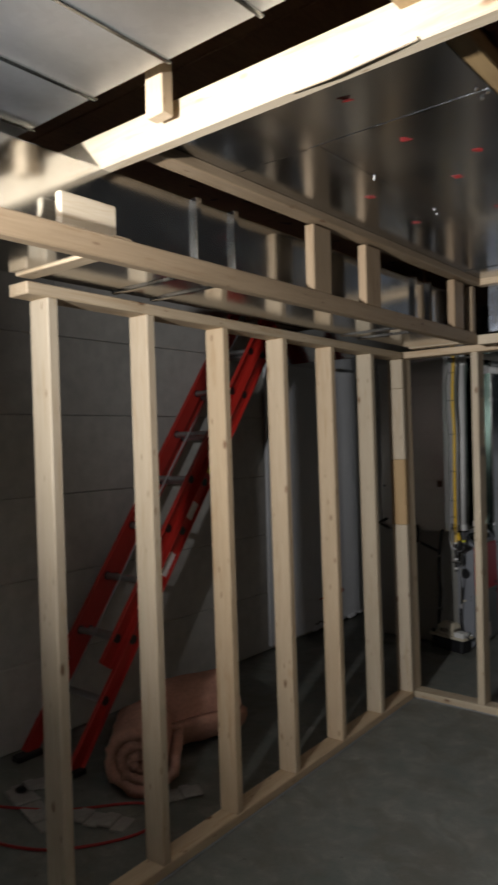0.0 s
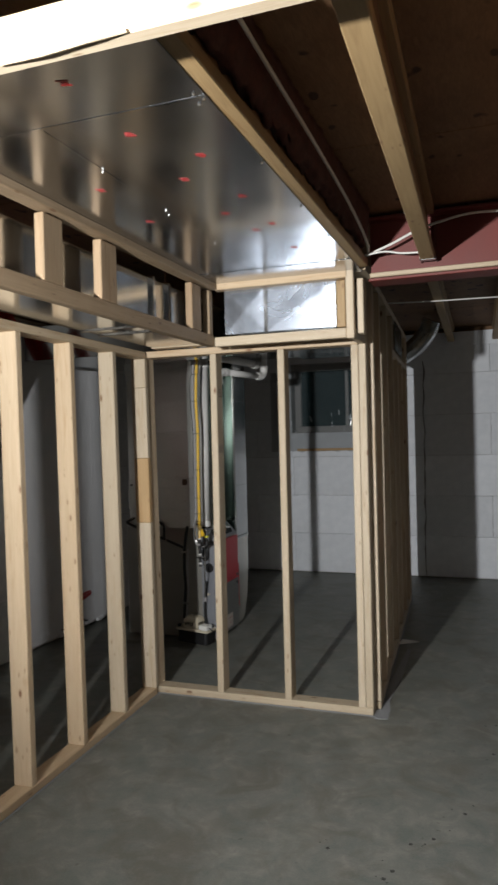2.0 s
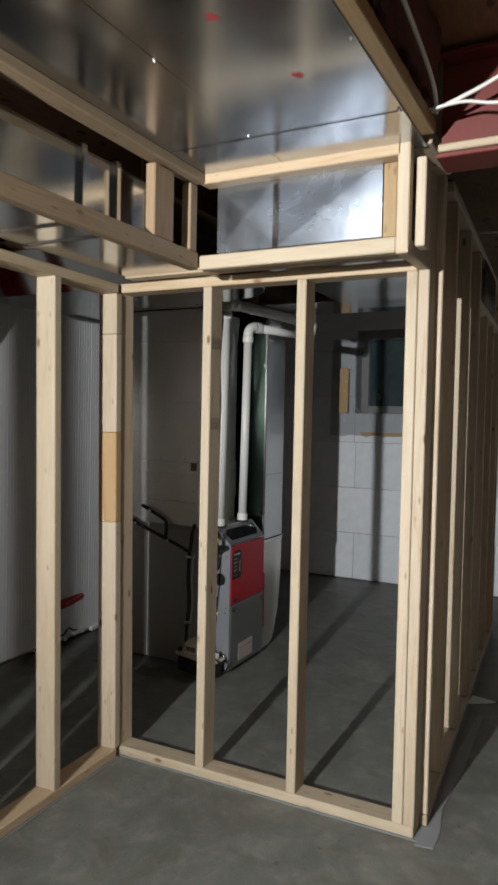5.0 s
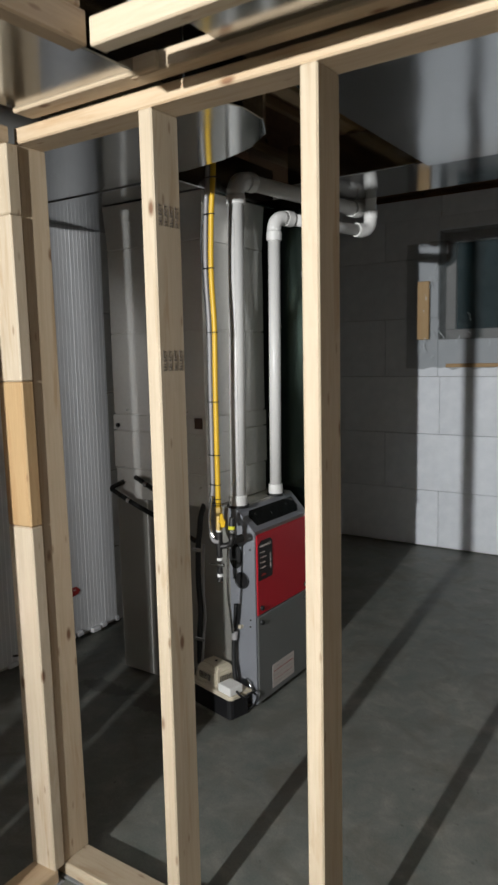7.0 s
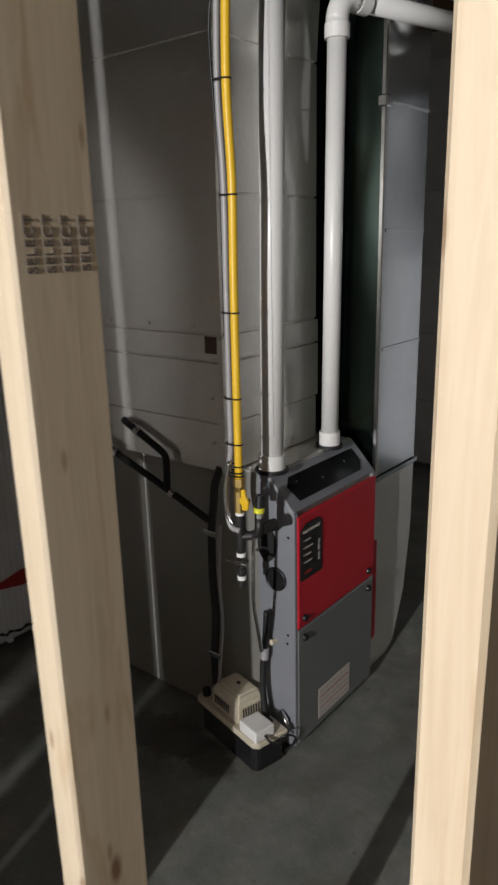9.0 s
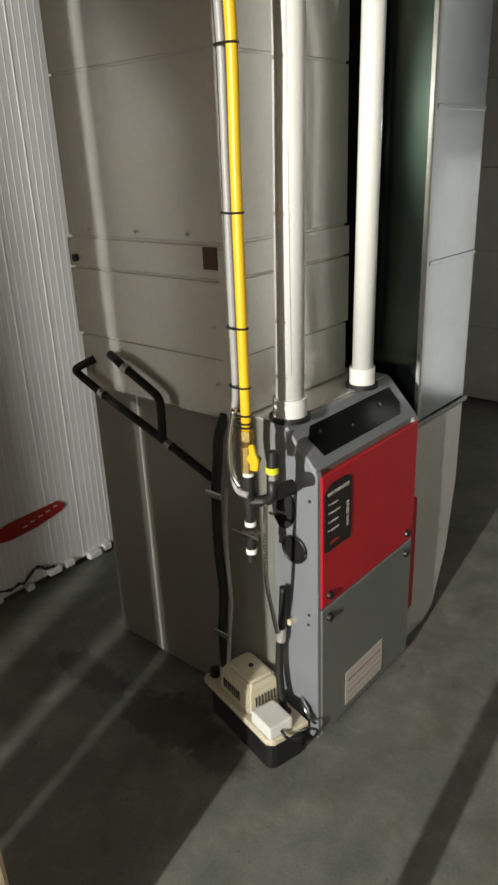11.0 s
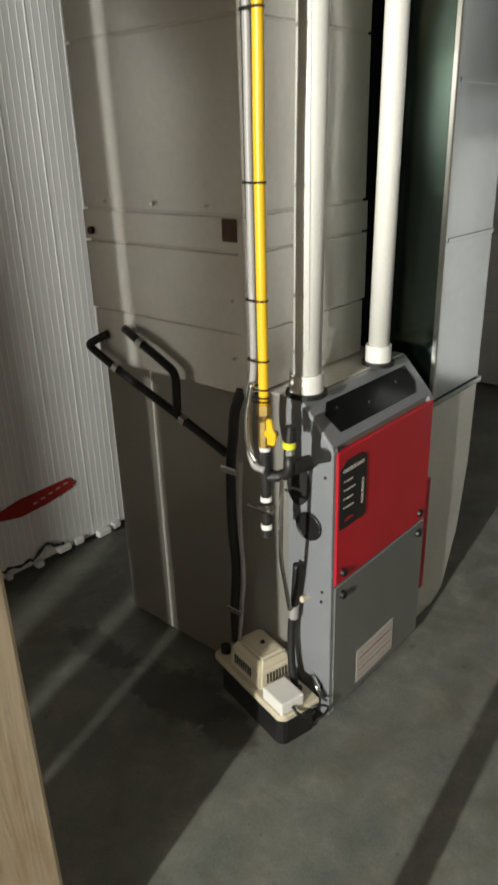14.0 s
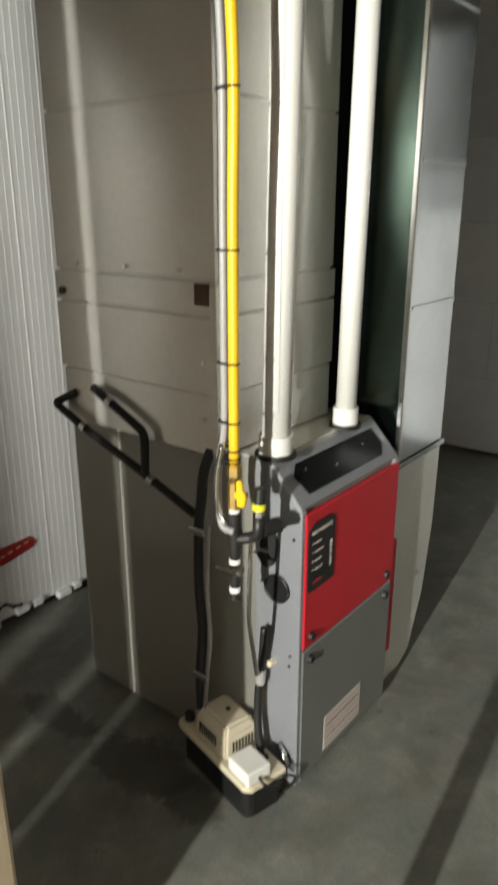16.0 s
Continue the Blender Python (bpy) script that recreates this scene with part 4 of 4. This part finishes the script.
for k in range(8):
    x = -0.062 + 0.009 * k
    part("vent_slot", box(x, x + 0.0035, -0.0560, -0.0525, 0.126, 0.152), INK, hd, m=PM)
    y = -0.035 + 0.009 * k
    part("vent_slot", box(0.0425, 0.0460, y, y + 0.0035, 0.126, 0.152), INK, hd, m=PM)
part("hood_screw", cyl((-0.02, 0, 0.187), (-0.02, 0, 0.191), 0.006, n=10), IRON, hd, m=PM)
part("switch_box", box(0.062, 0.136, -0.062, 0.004, 0.108, 0.142, 0.004, segs=2), WHITEPLA, c, "white switch box", m=PM)
part("inlet_ring", cyl((0.085, 0.022, 0.104), (0.085, 0.022, 0.112), 0.014, n=16), BLACKPLA, c, m=PM)
part("outlet_barb", cyl((-0.128, -0.040, 0.106), (-0.128, -0.040, 0.128), 0.013, n=12), BLACKPLA, c, m=PM)
part("power_cord", tube(smooth_path([(0.136, -0.030, 0.122), (0.152, -0.028, 0.112), (0.158, -0.008, 0.096), (0.150, 0.022, 0.088)], 8), 0.004, 8), BLACKPLA, c, "black cord", smooth=True, m=PM)

# ---- west side: foam board, ladder, insulation ----
f_ = thing("foam_board", (-1.2, 1.0, 0.0), "white grooved foam insulation board against the wall", "foam board")
part("board", box(-1.219, -1.198, 0.25, 1.468, 0.045, 2.25, 0.001), FOAM, f_)
RIDGE = surface("pale_foam_ridge", (0.80, 0.80, 0.81), 0.35, 0.0, 0.03, 6.0, 90, 0.0, 0.03)
for k in range(52):
    y = 0.252 + 0.0235 * k
    big = k % 5 == 3
    part("rib", box(-1.1985, -1.1973 + (0.0006 if big else 0.0), y, y + (0.0042 if big else 0.0026), 0.046, 2.249, 0.0002), RIDGE, f_)
strip = part("printed_strip", prism([(0.85, 0.262), (1.00, 0.232), (1.10, 0.238), (1.20, 0.258), (1.216, 0.274), (1.190, 0.298), (1.12, 0.296), (1.00, 0.292)], "x", -1.1935, -1.1925), REDINK, f_, "red printed mark")
for k in range(5):
    part("print_bar", box(-1.1925, -1.1921, 1.05 + 0.03 * k, 1.066 + 0.03 * k, 0.256 + 0.006 * k, 0.261 + 0.006 * k), PAPER, strip)
rs = random.Random(21)
q_ = [(-1.189, 0.80 + 0.028 * k + rs.uniform(-0.012, 0.012), 0.080 + 0.0008 * k + rs.uniform(-0.022, 0.022)) for k in range(13)]
part("dark_scribble", tube(smooth_path(q_, 5), 0.0045, 6, rings=[0.0025 + 0.0035 * abs(math.sin(0.7 * k)) for k in range(61)]), BLACKPLA, f_, "dark scrawl along the foot")
for k in range(9):
    y, z = 0.75 + 0.085 * k + rs.uniform(-0.02, 0.02), 0.047 + rs.uniform(0.0, 0.02)
    part("foam_crumb", box(-1.200, -1.180 + rs.uniform(-0.004, 0.006), y, y + rs.uniform(0.02, 0.06), z - 0.02, z + 0.004, 0.004), FOAM, f_, "crumbled foam edge")

ORIGIN[:] = 0.0, 0.0


def ladder():
    """A leaning extension ladder: two sections of fibreglass rails with aluminium rungs."""
    t = thing("extension_ladder", (-0.95, -1.75, 0.0), "red fibreglass extension ladder leaning beside the wall", "ladder")
    foot, head = Vector((0, -1.78, 0.02)), Vector((0, -0.06, 2.38))
    run = head - foot
    up = run.normalized()
    nrm = Vector((0, -up.z, up.y))
    for sec, (x0, x1, off, a, b_) in enumerate(((-1.13, -0.80, 0.0, 0.0, 0.93), (-1.105, -0.825, 0.075, 0.16, 1.0))):
        for x in (x0, x1):
            bm = bmesh.new()
            q0, q1 = foot + run * a + nrm * off, foot + run * b_ + nrm * off
            mid_ = (q0 + q1) / 2
            L = (q1 - q0).length
            m = Matrix.Translation((x, mid_.y, mid_.z)) @ Matrix(((1, 0, 0), (0, nrm.y, up.y), (0, nrm.z, up.z))).to_4x4()
            s_ = 1 if x == x0 else -1
            box(-0.003, 0.003, -0.038, 0.038, -L / 2, L / 2, 0.001, bm)
            for e in (-0.038, 0.032):
                box(min(0, s_ * -0.024), max(0, s_ * -0.024), e, e + 0.006, -L / 2, L / 2, 0.001, bm)
            part("rail", bm, REDGRP, t, m=m)
        n = 8 if sec == 0 else 7
        for k in range(n):
            q = foot + up * (0.33 + 0.305 * (k + (1 if sec else 0)) - (0.0 if sec == 0 else 0.03)) + nrm * off
            part("rung", cyl((x0 - 0.004, q.y, q.z), (x1 + 0.004, q.y, q.z), 0.0165, n=10), ALU, t, "grey aluminium rung")
            for x in (x0, x1):
                part("rung_cap", cyl((x - 0.007, q.y, q.z), (x + 0.007, q.y, q.z), 0.023, n=12), BLACKPLA, t)
    for x in (-1.13, -0.80):
        part("foot_pad", box(x - 0.03, x + 0.03, -1.86, -1.72, 0.002, 0.03, 0.005), BLACKRUB, t, "black rubber foot")
    for fr, mat, hgt in ((0.58, YELLOWPAPER, 0.17), (0.36, WHITEPLA, 0.13), (0.47, WHITEPLA, 0.10)):
        q = foot + run * fr
        m = Matrix.Translation((-0.80 + 0.0036, q.y, q.z)) @ Matrix(((1, 0, 0), (0, nrm.y, up.y), (0, nrm.z, up.z))).to_4x4()
        part("safety_label", box(0, 0.0008, -0.028, 0.028, -hgt / 2, hgt / 2), mat, t, "yellow safety label" if mat is YELLOWPAPER else "white worn label", m=m)
    q = smooth_path([foot + run * a + nrm * 0.11 + Vector((-0.96 + 0.01 * math.sin(9 * a), 0, 0)) for a in (0.1, 0.3, 0.5, 0.7, 0.92)], 6)
    part("hoist_rope", tube(q, 0.005, 8), GREYTUBE, t, "grey hoist rope", smooth=True)


ladder()


def wool_roll(where, R, turns, width, rz, seed):
    """A loosely rolled batt of glass wool: a thick spiral with a lumpy skin."""
    rnd = random.Random(seed)
    bm = bmesh.new()
    n, rows = 30 * turns, 6
    thick = R / (turns + 0.4) * 0.84
    rings = []
    for i in range(n + 1):
        a = 2 * math.pi * i / 30
        r0 = R * (0.16 + 0.84 * i / n) + rnd.uniform(-0.006, 0.006)
        ring = []
        for side_ in (0, 1):
            for j in range(rows + 1):
                jj = j if side_ == 0 else rows - j
                w = width * (jj / rows - 0.5) + rnd.uniform(-0.006, 0.006)
                rr = r0 - (0 if side_ == 0 else thick) + rnd.uniform(-0.007, 0.007)
                ring.append(bm.verts.new((rr * math.cos(a), w, rr * math.sin(a) * 0.93)))
        rings.append(ring)
    for p0, p1 in zip(rings, rings[1:]):
        for k in range(len(p0)):
            bm.faces.new((p0[k], p0[(k + 1) % len(p0)], p1[(k + 1) % len(p0)], p1[k]))
    bm.faces.new(rings[0]), bm.faces.new(rings[-1][::-1])
    return single("insulation_roll", bm, PINKWOOL, "loosely rolled tan-pink glass-wool batt on the floor", "insulation roll", "insulation rolls", smooth=True, m=pose(where[0], where[1], where[2], 0, 0, rz))


wool_roll((-0.52, -1.60, 0.165), 0.17, 3, 0.36, 42, 3)
wool_roll((-0.62, -1.18, 0.185), 0.19, 3, 0.40, -20, 7)
for k, (x, y, L, rz) in enumerate(((-0.42, -1.95, 0.30, 20), (-0.70, -2.05, 0.42, -12), (-0.30, -1.62, 0.22, 60), (-0.85, -1.9, 0.25, 75))):
    bm = bmesh.new()
    for i in range(5):
        box(-L / 2 + i * L / 5, -L / 2 + (i + 1) * L / 5, -0.05 + 0.006 * math.sin(3 * i + k), 0.05, 0.001 + 0.008 * (i % 2), 0.010 + 0.008 * (i % 2), 0.003, bm)
    single("scrap", bm, OFFCUT, "pale crumpled offcut lying on the floor", "offcut", "floor scraps", m=pose(x, y, 0, 0, 0, rz))
# A loose extension cord, filed under the hose category.
single("loose_hose", tube(smooth_path([(-0.95, -2.2, 0.008), (-0.6, -2.0, 0.008), (-0.35, -1.75, 0.008), (-0.2, -1.9, 0.008), (-0.4, -2.2, 0.008), (-0.8, -2.35, 0.008)], 10), 0.006, 8), REDINK, "thin red cord lying loose on the floor", "hose", smooth=True)

# ---- window in the north wall ----
w_ = thing("window_1", (0.34, 3.9, WZ0), "small dark basement window set deep in the wall", "window", kind="structure")
fr = bmesh.new()
for q in ((WX0, WX1, WZ0, WZ0 + 0.07), (WX0, WX1, WZ1 - 0.07, WZ1), (WX0, WX0 + 0.07, WZ0 + 0.07, WZ1 - 0.07), (WX1 - 0.07, WX1, WZ0 + 0.07, WZ1 - 0.07)):
    box(q[0], q[1], 3.86, 3.93, q[2], q[3], 0.004, fr)
part("window_frame", fr, FRAMEVINYL, w_)
part("pane", box(WX0 + 0.06, WX1 - 0.06, 3.89, 3.897, WZ0 + 0.06, WZ1 - 0.06), NIGHTGLASS, w_, "dark night-time glass")
part("mullion", box(0.32, 0.355, 3.872, 3.915, WZ0 + 0.07, WZ1 - 0.07, 0.003), FRAMEVINYL, w_)
part("window_sill", box(WX0, WX1, 3.70, 3.86, WZ0 - 0.012, WZ0 + 0.004, 0.003), MORTAR, w_, "rough concrete sill")
bm = bmesh.new()
NX, NZ = 46, 30
grid = [[bm.verts.new((-0.46 + 1.40 * i / NX, 3.672 + 0.022 * noise.noise((i * 0.55, j * 0.4, 2.0)) + 0.016 * noise.noise((i * 1.9, j * 1.6, 5.0)), 1.30 + 0.86 * j / NZ + 0.03 * noise.noise((i * 0.4, 3.0, 1.0)))) for j in range(NZ + 1)] for i in range(NX + 1)]
for i in range(NX):
    for j in range(NZ):
        bm.faces.new((grid[i][j], grid[i + 1][j], grid[i + 1][j + 1], grid[i][j + 1]))
sheet = single("plastic_sheet", bm, FILM, "clear crumpled plastic film hung over the window", "plastic sheet", smooth=True)
# White tubes along the folds put the film's glints into colour.
FOLD = surface("folded_film", (0.70, 0.74, 0.76), 0.20, 0.0, 0.1, 20.0, 200, 0.0, 0.04)
rf = random.Random(12)
for k in range(26):
    if k < 12:
        x0, z0 = -0.27 + rf.uniform(-0.05, 0.06), 1.36 + 0.055 * k + rf.uniform(-0.02, 0.02)
    elif k < 20:
        x0, z0 = -0.20 + 0.11 * (k - 12) + rf.uniform(-0.03, 0.03), 1.50 + rf.uniform(-0.08, 0.07)
    else:
        x0, z0 = rf.uniform(0.0, 0.55), rf.uniform(1.58, 1.80)
    dx, dz = rf.uniform(-0.035, 0.035), rf.uniform(0.02, 0.07)
    pts = [(x0 + dx * u + rf.uniform(-0.006, 0.006), 3.648 + rf.uniform(-0.004, 0.004), z0 + dz * u) for u in (0, 0.35, 0.7, 1.0)]
    part("crease", tube(smooth_path(pts, 4), 0.0022, 6), FOLD, sheet, "fold in the film, its glint put in as white", smooth=True)
lumber("lath", None, 0.75, (-0.17, 3.655, 1.305), "x", w=0.026, d=0.012, material=AMBER, label="thin brown lath pinning the plastic film", category="lath")
lumber("wood_block", None, 0.40, (-0.375, 3.645, 1.50), "z", w=0.085, d=0.022, material=AMBER, label="short brown board holding the film edge", category="board")

# ---- overhead small things ----
for pts, r_, mat, lb in (
        ([(1.33, -0.37, 2.305), (1.45, -0.36, 2.35), (1.56, -0.35, 2.40), (1.66, -0.34, 2.43), (1.80, -0.33, 2.455), (2.0, -0.34, 2.445), (2.3, -0.34, 2.46)], 0.006, CABLE, "white electrical cable slung between joists"),
        ([(1.33, -0.40, 2.30), (1.42, -0.39, 2.31), (1.50, -0.38, 2.297), (1.62, -0.37, 2.293)], 0.0045, CABLE, "white electrical cable slung between joists"),
        ([(1.372, -2.5, 2.44), (1.370, -1.9, 2.42), (1.366, -1.4, 2.41), (1.366, -0.9, 2.38), (1.358, -0.5, 2.34), (1.340, -0.35, 2.31)], 0.006, CABLE, "pale cable stapled along a joist"),
        ([(1.20, 1.2, 2.36), (1.5, 1.3, 2.366), (1.93, 1.35, 2.366), (2.33, 1.5, 2.366)], 0.005, CABLE, "white electrical cable slung between joists")):
    single("electrical_cable", tube(smooth_path(pts, 8), r_, 8), mat, lb, "cable", "electrical cables", smooth=True)
fx = smooth_path([(1.02, 2.90, 2.16), (1.10, 2.86, 2.19), (1.20, 2.84, 2.26), (1.29, 2.83, 2.36), (1.34, 2.82, 2.47)], 14)
single("flex_duct", tube(fx, 0.09, 18, rings=[0.086 if i % 2 else 0.081 for i in range(len(fx))]), DUCT, "silver ribbed flexible duct near the ceiling", "duct", "ducts")
for x in (1.606, 1.992, 2.38):
    hb = thing("joist_hanger", (x, -0.29, JB), "galvanised steel hanger carrying a joist at the beam", "joist hanger", "joist hangers")
    for e in (-0.036, 0.034):
        part("side_plate", box(x + e, x + e + 0.002, -0.33, -0.24, JB, JB + 0.19), DUCT, hb)
    part("seat", box(x - 0.036, x + 0.036, -0.33, -0.302, JB - 0.004, JB - 0.001), DUCT, hb)

# grade stamps on the second stud
front = [o for o in scene.objects if o.name == "stud_wall"][0]
st = [o for o in front.children if o.name.startswith("stud") and abs(WORLD_OF[o].translation.x - 0.392) < 0.01][0]
for zc in (1.40, 1.715):
    for k in range(4):
        words("grade_stamp", "SELECT", 0.0145, Matrix.Translation((0.4114, FW + 0.018 + 0.0185 * k, zc + 0.012)) @ pose(0, 0, 0, 0, 0, 90) @ pose(0, 0, 0, 90, 0, 0) @ pose(0, 0, 0, 0, 0, 90), STAMPINK, st, "faded ink grade stamp")

# foam gasket under the plates, drips on the floor
gk = thing("sill_gasket", (0.6, 0.04, 0.0), "thin grey foam strip squeezed out under the plates", "sill gasket")
part("strip", box(-0.01, 1.29, -0.006, 0.095, 0.0005, 0.0038), GASKET, gk)
part("strip", box(-0.012, 0.100, 0.10, 2.66, 0.0005, 0.0038), GASKET, gk, m=pose(1.192, 0, 0, 0, 0, 3.3))
part("strip", box(-0.07, 0.030, -2.5, -0.018, 0.0005, 0.0038), GASKET, gk, m=pose(-0.016, 0, 0, 0, 0, 1.8))
part("strip", prism([(1.26, -0.03), (1.325, -0.02), (1.325, 0.09), (1.30, 0.24), (1.315, 0.60), (1.30, 1.17), (1.275, 1.22), (1.26, 0.60), (1.285, 0.12)], "z", 0.0005, 0.004), GASKET, gk, "torn loose strip curling from the plate")
part("strip", prism([(1.20, 1.30), (1.31, 1.37), (1.33, 1.40), (1.21, 1.43)], "z", 0.0005, 0.005), WHITEPLA, gk, "torn white end")
rnd = random.Random(4)
bm = bmesh.new()
for x0, y0 in ((1.854, 0.056), (1.845, -0.279), (1.872, -0.525), (1.748, -0.841), (1.649, -1.05), (1.574, -1.107), (1.535, -1.284), (1.513, -1.335), (1.296, -1.218)):
    for k in range(3):
        x, y = x0 + (0 if k == 0 else rnd.uniform(-0.06, 0.06)), y0 + (0 if k == 0 else rnd.uniform(-0.10, 0.10))
        cyl((x, y, 0.0004), (x, y, 0.0012), rnd.uniform(0.006, 0.009) if k == 0 else rnd.uniform(0.002, 0.004), n=9, bm=bm)
single("floor_drips", bm, INK, "trail of small dark drips on the concrete", "stain", kind="stuff")


# crack with dark seepage down the block wall
rk = random.Random(8)
pts = [(1.165 + rk.uniform(-0.010, 0.010) - 0.010 * k / 18, 3.6985, 2.20 - 2.18 * k / 18) for k in range(19)]
part("crack", tube(pts, 0.004, 6, rings=[0.0025 + 0.006 * abs(math.sin(1.7 * k)) ** 4 for k in range(19)]), INK, wall_north, "dark crack down the blocks")

# ---- wall blocks ----
def without(rect, hole):
    """What is left of a rectangle (u0, u1, z0, z1) round a hole."""
    u0, u1, z0, z1 = rect
    a0, a1, c0, c1 = hole
    if u1 <= a0 or u0 >= a1 or z1 <= c0 or z0 >= c1:
        return [rect]
    out_ = []
    if u0 < a0:
        out_.append((u0, a0, z0, z1))
    if u1 > a1:
        out_.append((a1, u1, z0, z1))
    m0, m1 = max(u0, a0), min(u1, a1)
    if z0 < c0:
        out_.append((m0, m1, z0, c0))
    if z1 > c1:
        out_.append((m0, m1, c1, z1))
    return [q for q in out_ if q[1] - q[0] > 0.03 and q[3] - q[2] > 0.03]


BLOCKS = {}
rnd = random.Random(11)


def block(parent, rect, axis, face, depth, material):
    u0, u1, z0, z1 = rect
    g_ = 0.0013
    w, hgt = u1 - u0 - 2 * g_, z1 - z0 - 2 * g_
    key = (round(w, 3), round(hgt, 3), axis, material.name)
    if key not in BLOCKS:
        if axis == "x":
            BLOCKS[key] = finish(box(-w / 2, w / 2, -depth / 2, depth / 2, -hgt / 2, hgt / 2, 0.0022), material, name="block")
        else:
            BLOCKS[key] = finish(box(-depth / 2, depth / 2, -w / 2, w / 2, -hgt / 2, hgt / 2, 0.004), material, name="block")
    j = rnd.uniform(-0.0015, 0.0015)
    m = pose((u0 + u1) / 2, face + depth / 2 + j, (z0 + z1) / 2) if axis == "x" else pose(face - depth / 2 + j, (u0 + u1) / 2, (z0 + z1) / 2)
    link_mesh("block", BLOCKS[key], parent, m)


for row in range(7):
    z0, z1 = 0.01 + 0.41 * row, min(0.01 + 0.41 * (row + 1), 2.515)
    if z1 - z0 < 0.03:
        continue
    u = -1.245 - (0.61 if row % 2 else 0.2)
    while u < 4.1:
        q = (max(u, -1.245), min(u + 1.22, 4.1), z0, z1)
        if q[1] - q[0] > 0.05:
            for piece in without((q[0], q[1], q[2], min(q[3], WT)), (WX0, WX1, WZ0, WZ1)):
                block(wall_north, piece, "x", 3.70, 0.0295, BLOCKWHITE)
        u += 1.22
    u = -7.0 - (0.61 if row % 2 else 0.0)
    while u < 3.69:
        q = (max(u, -7.0), min(u + 1.22, 3.69), z0, z1)
        if q[1] - q[0] > 0.05:
            block(wall_west, q, "y", -1.2205, 0.0290, BLOCKCREAM)
        u += 1.22
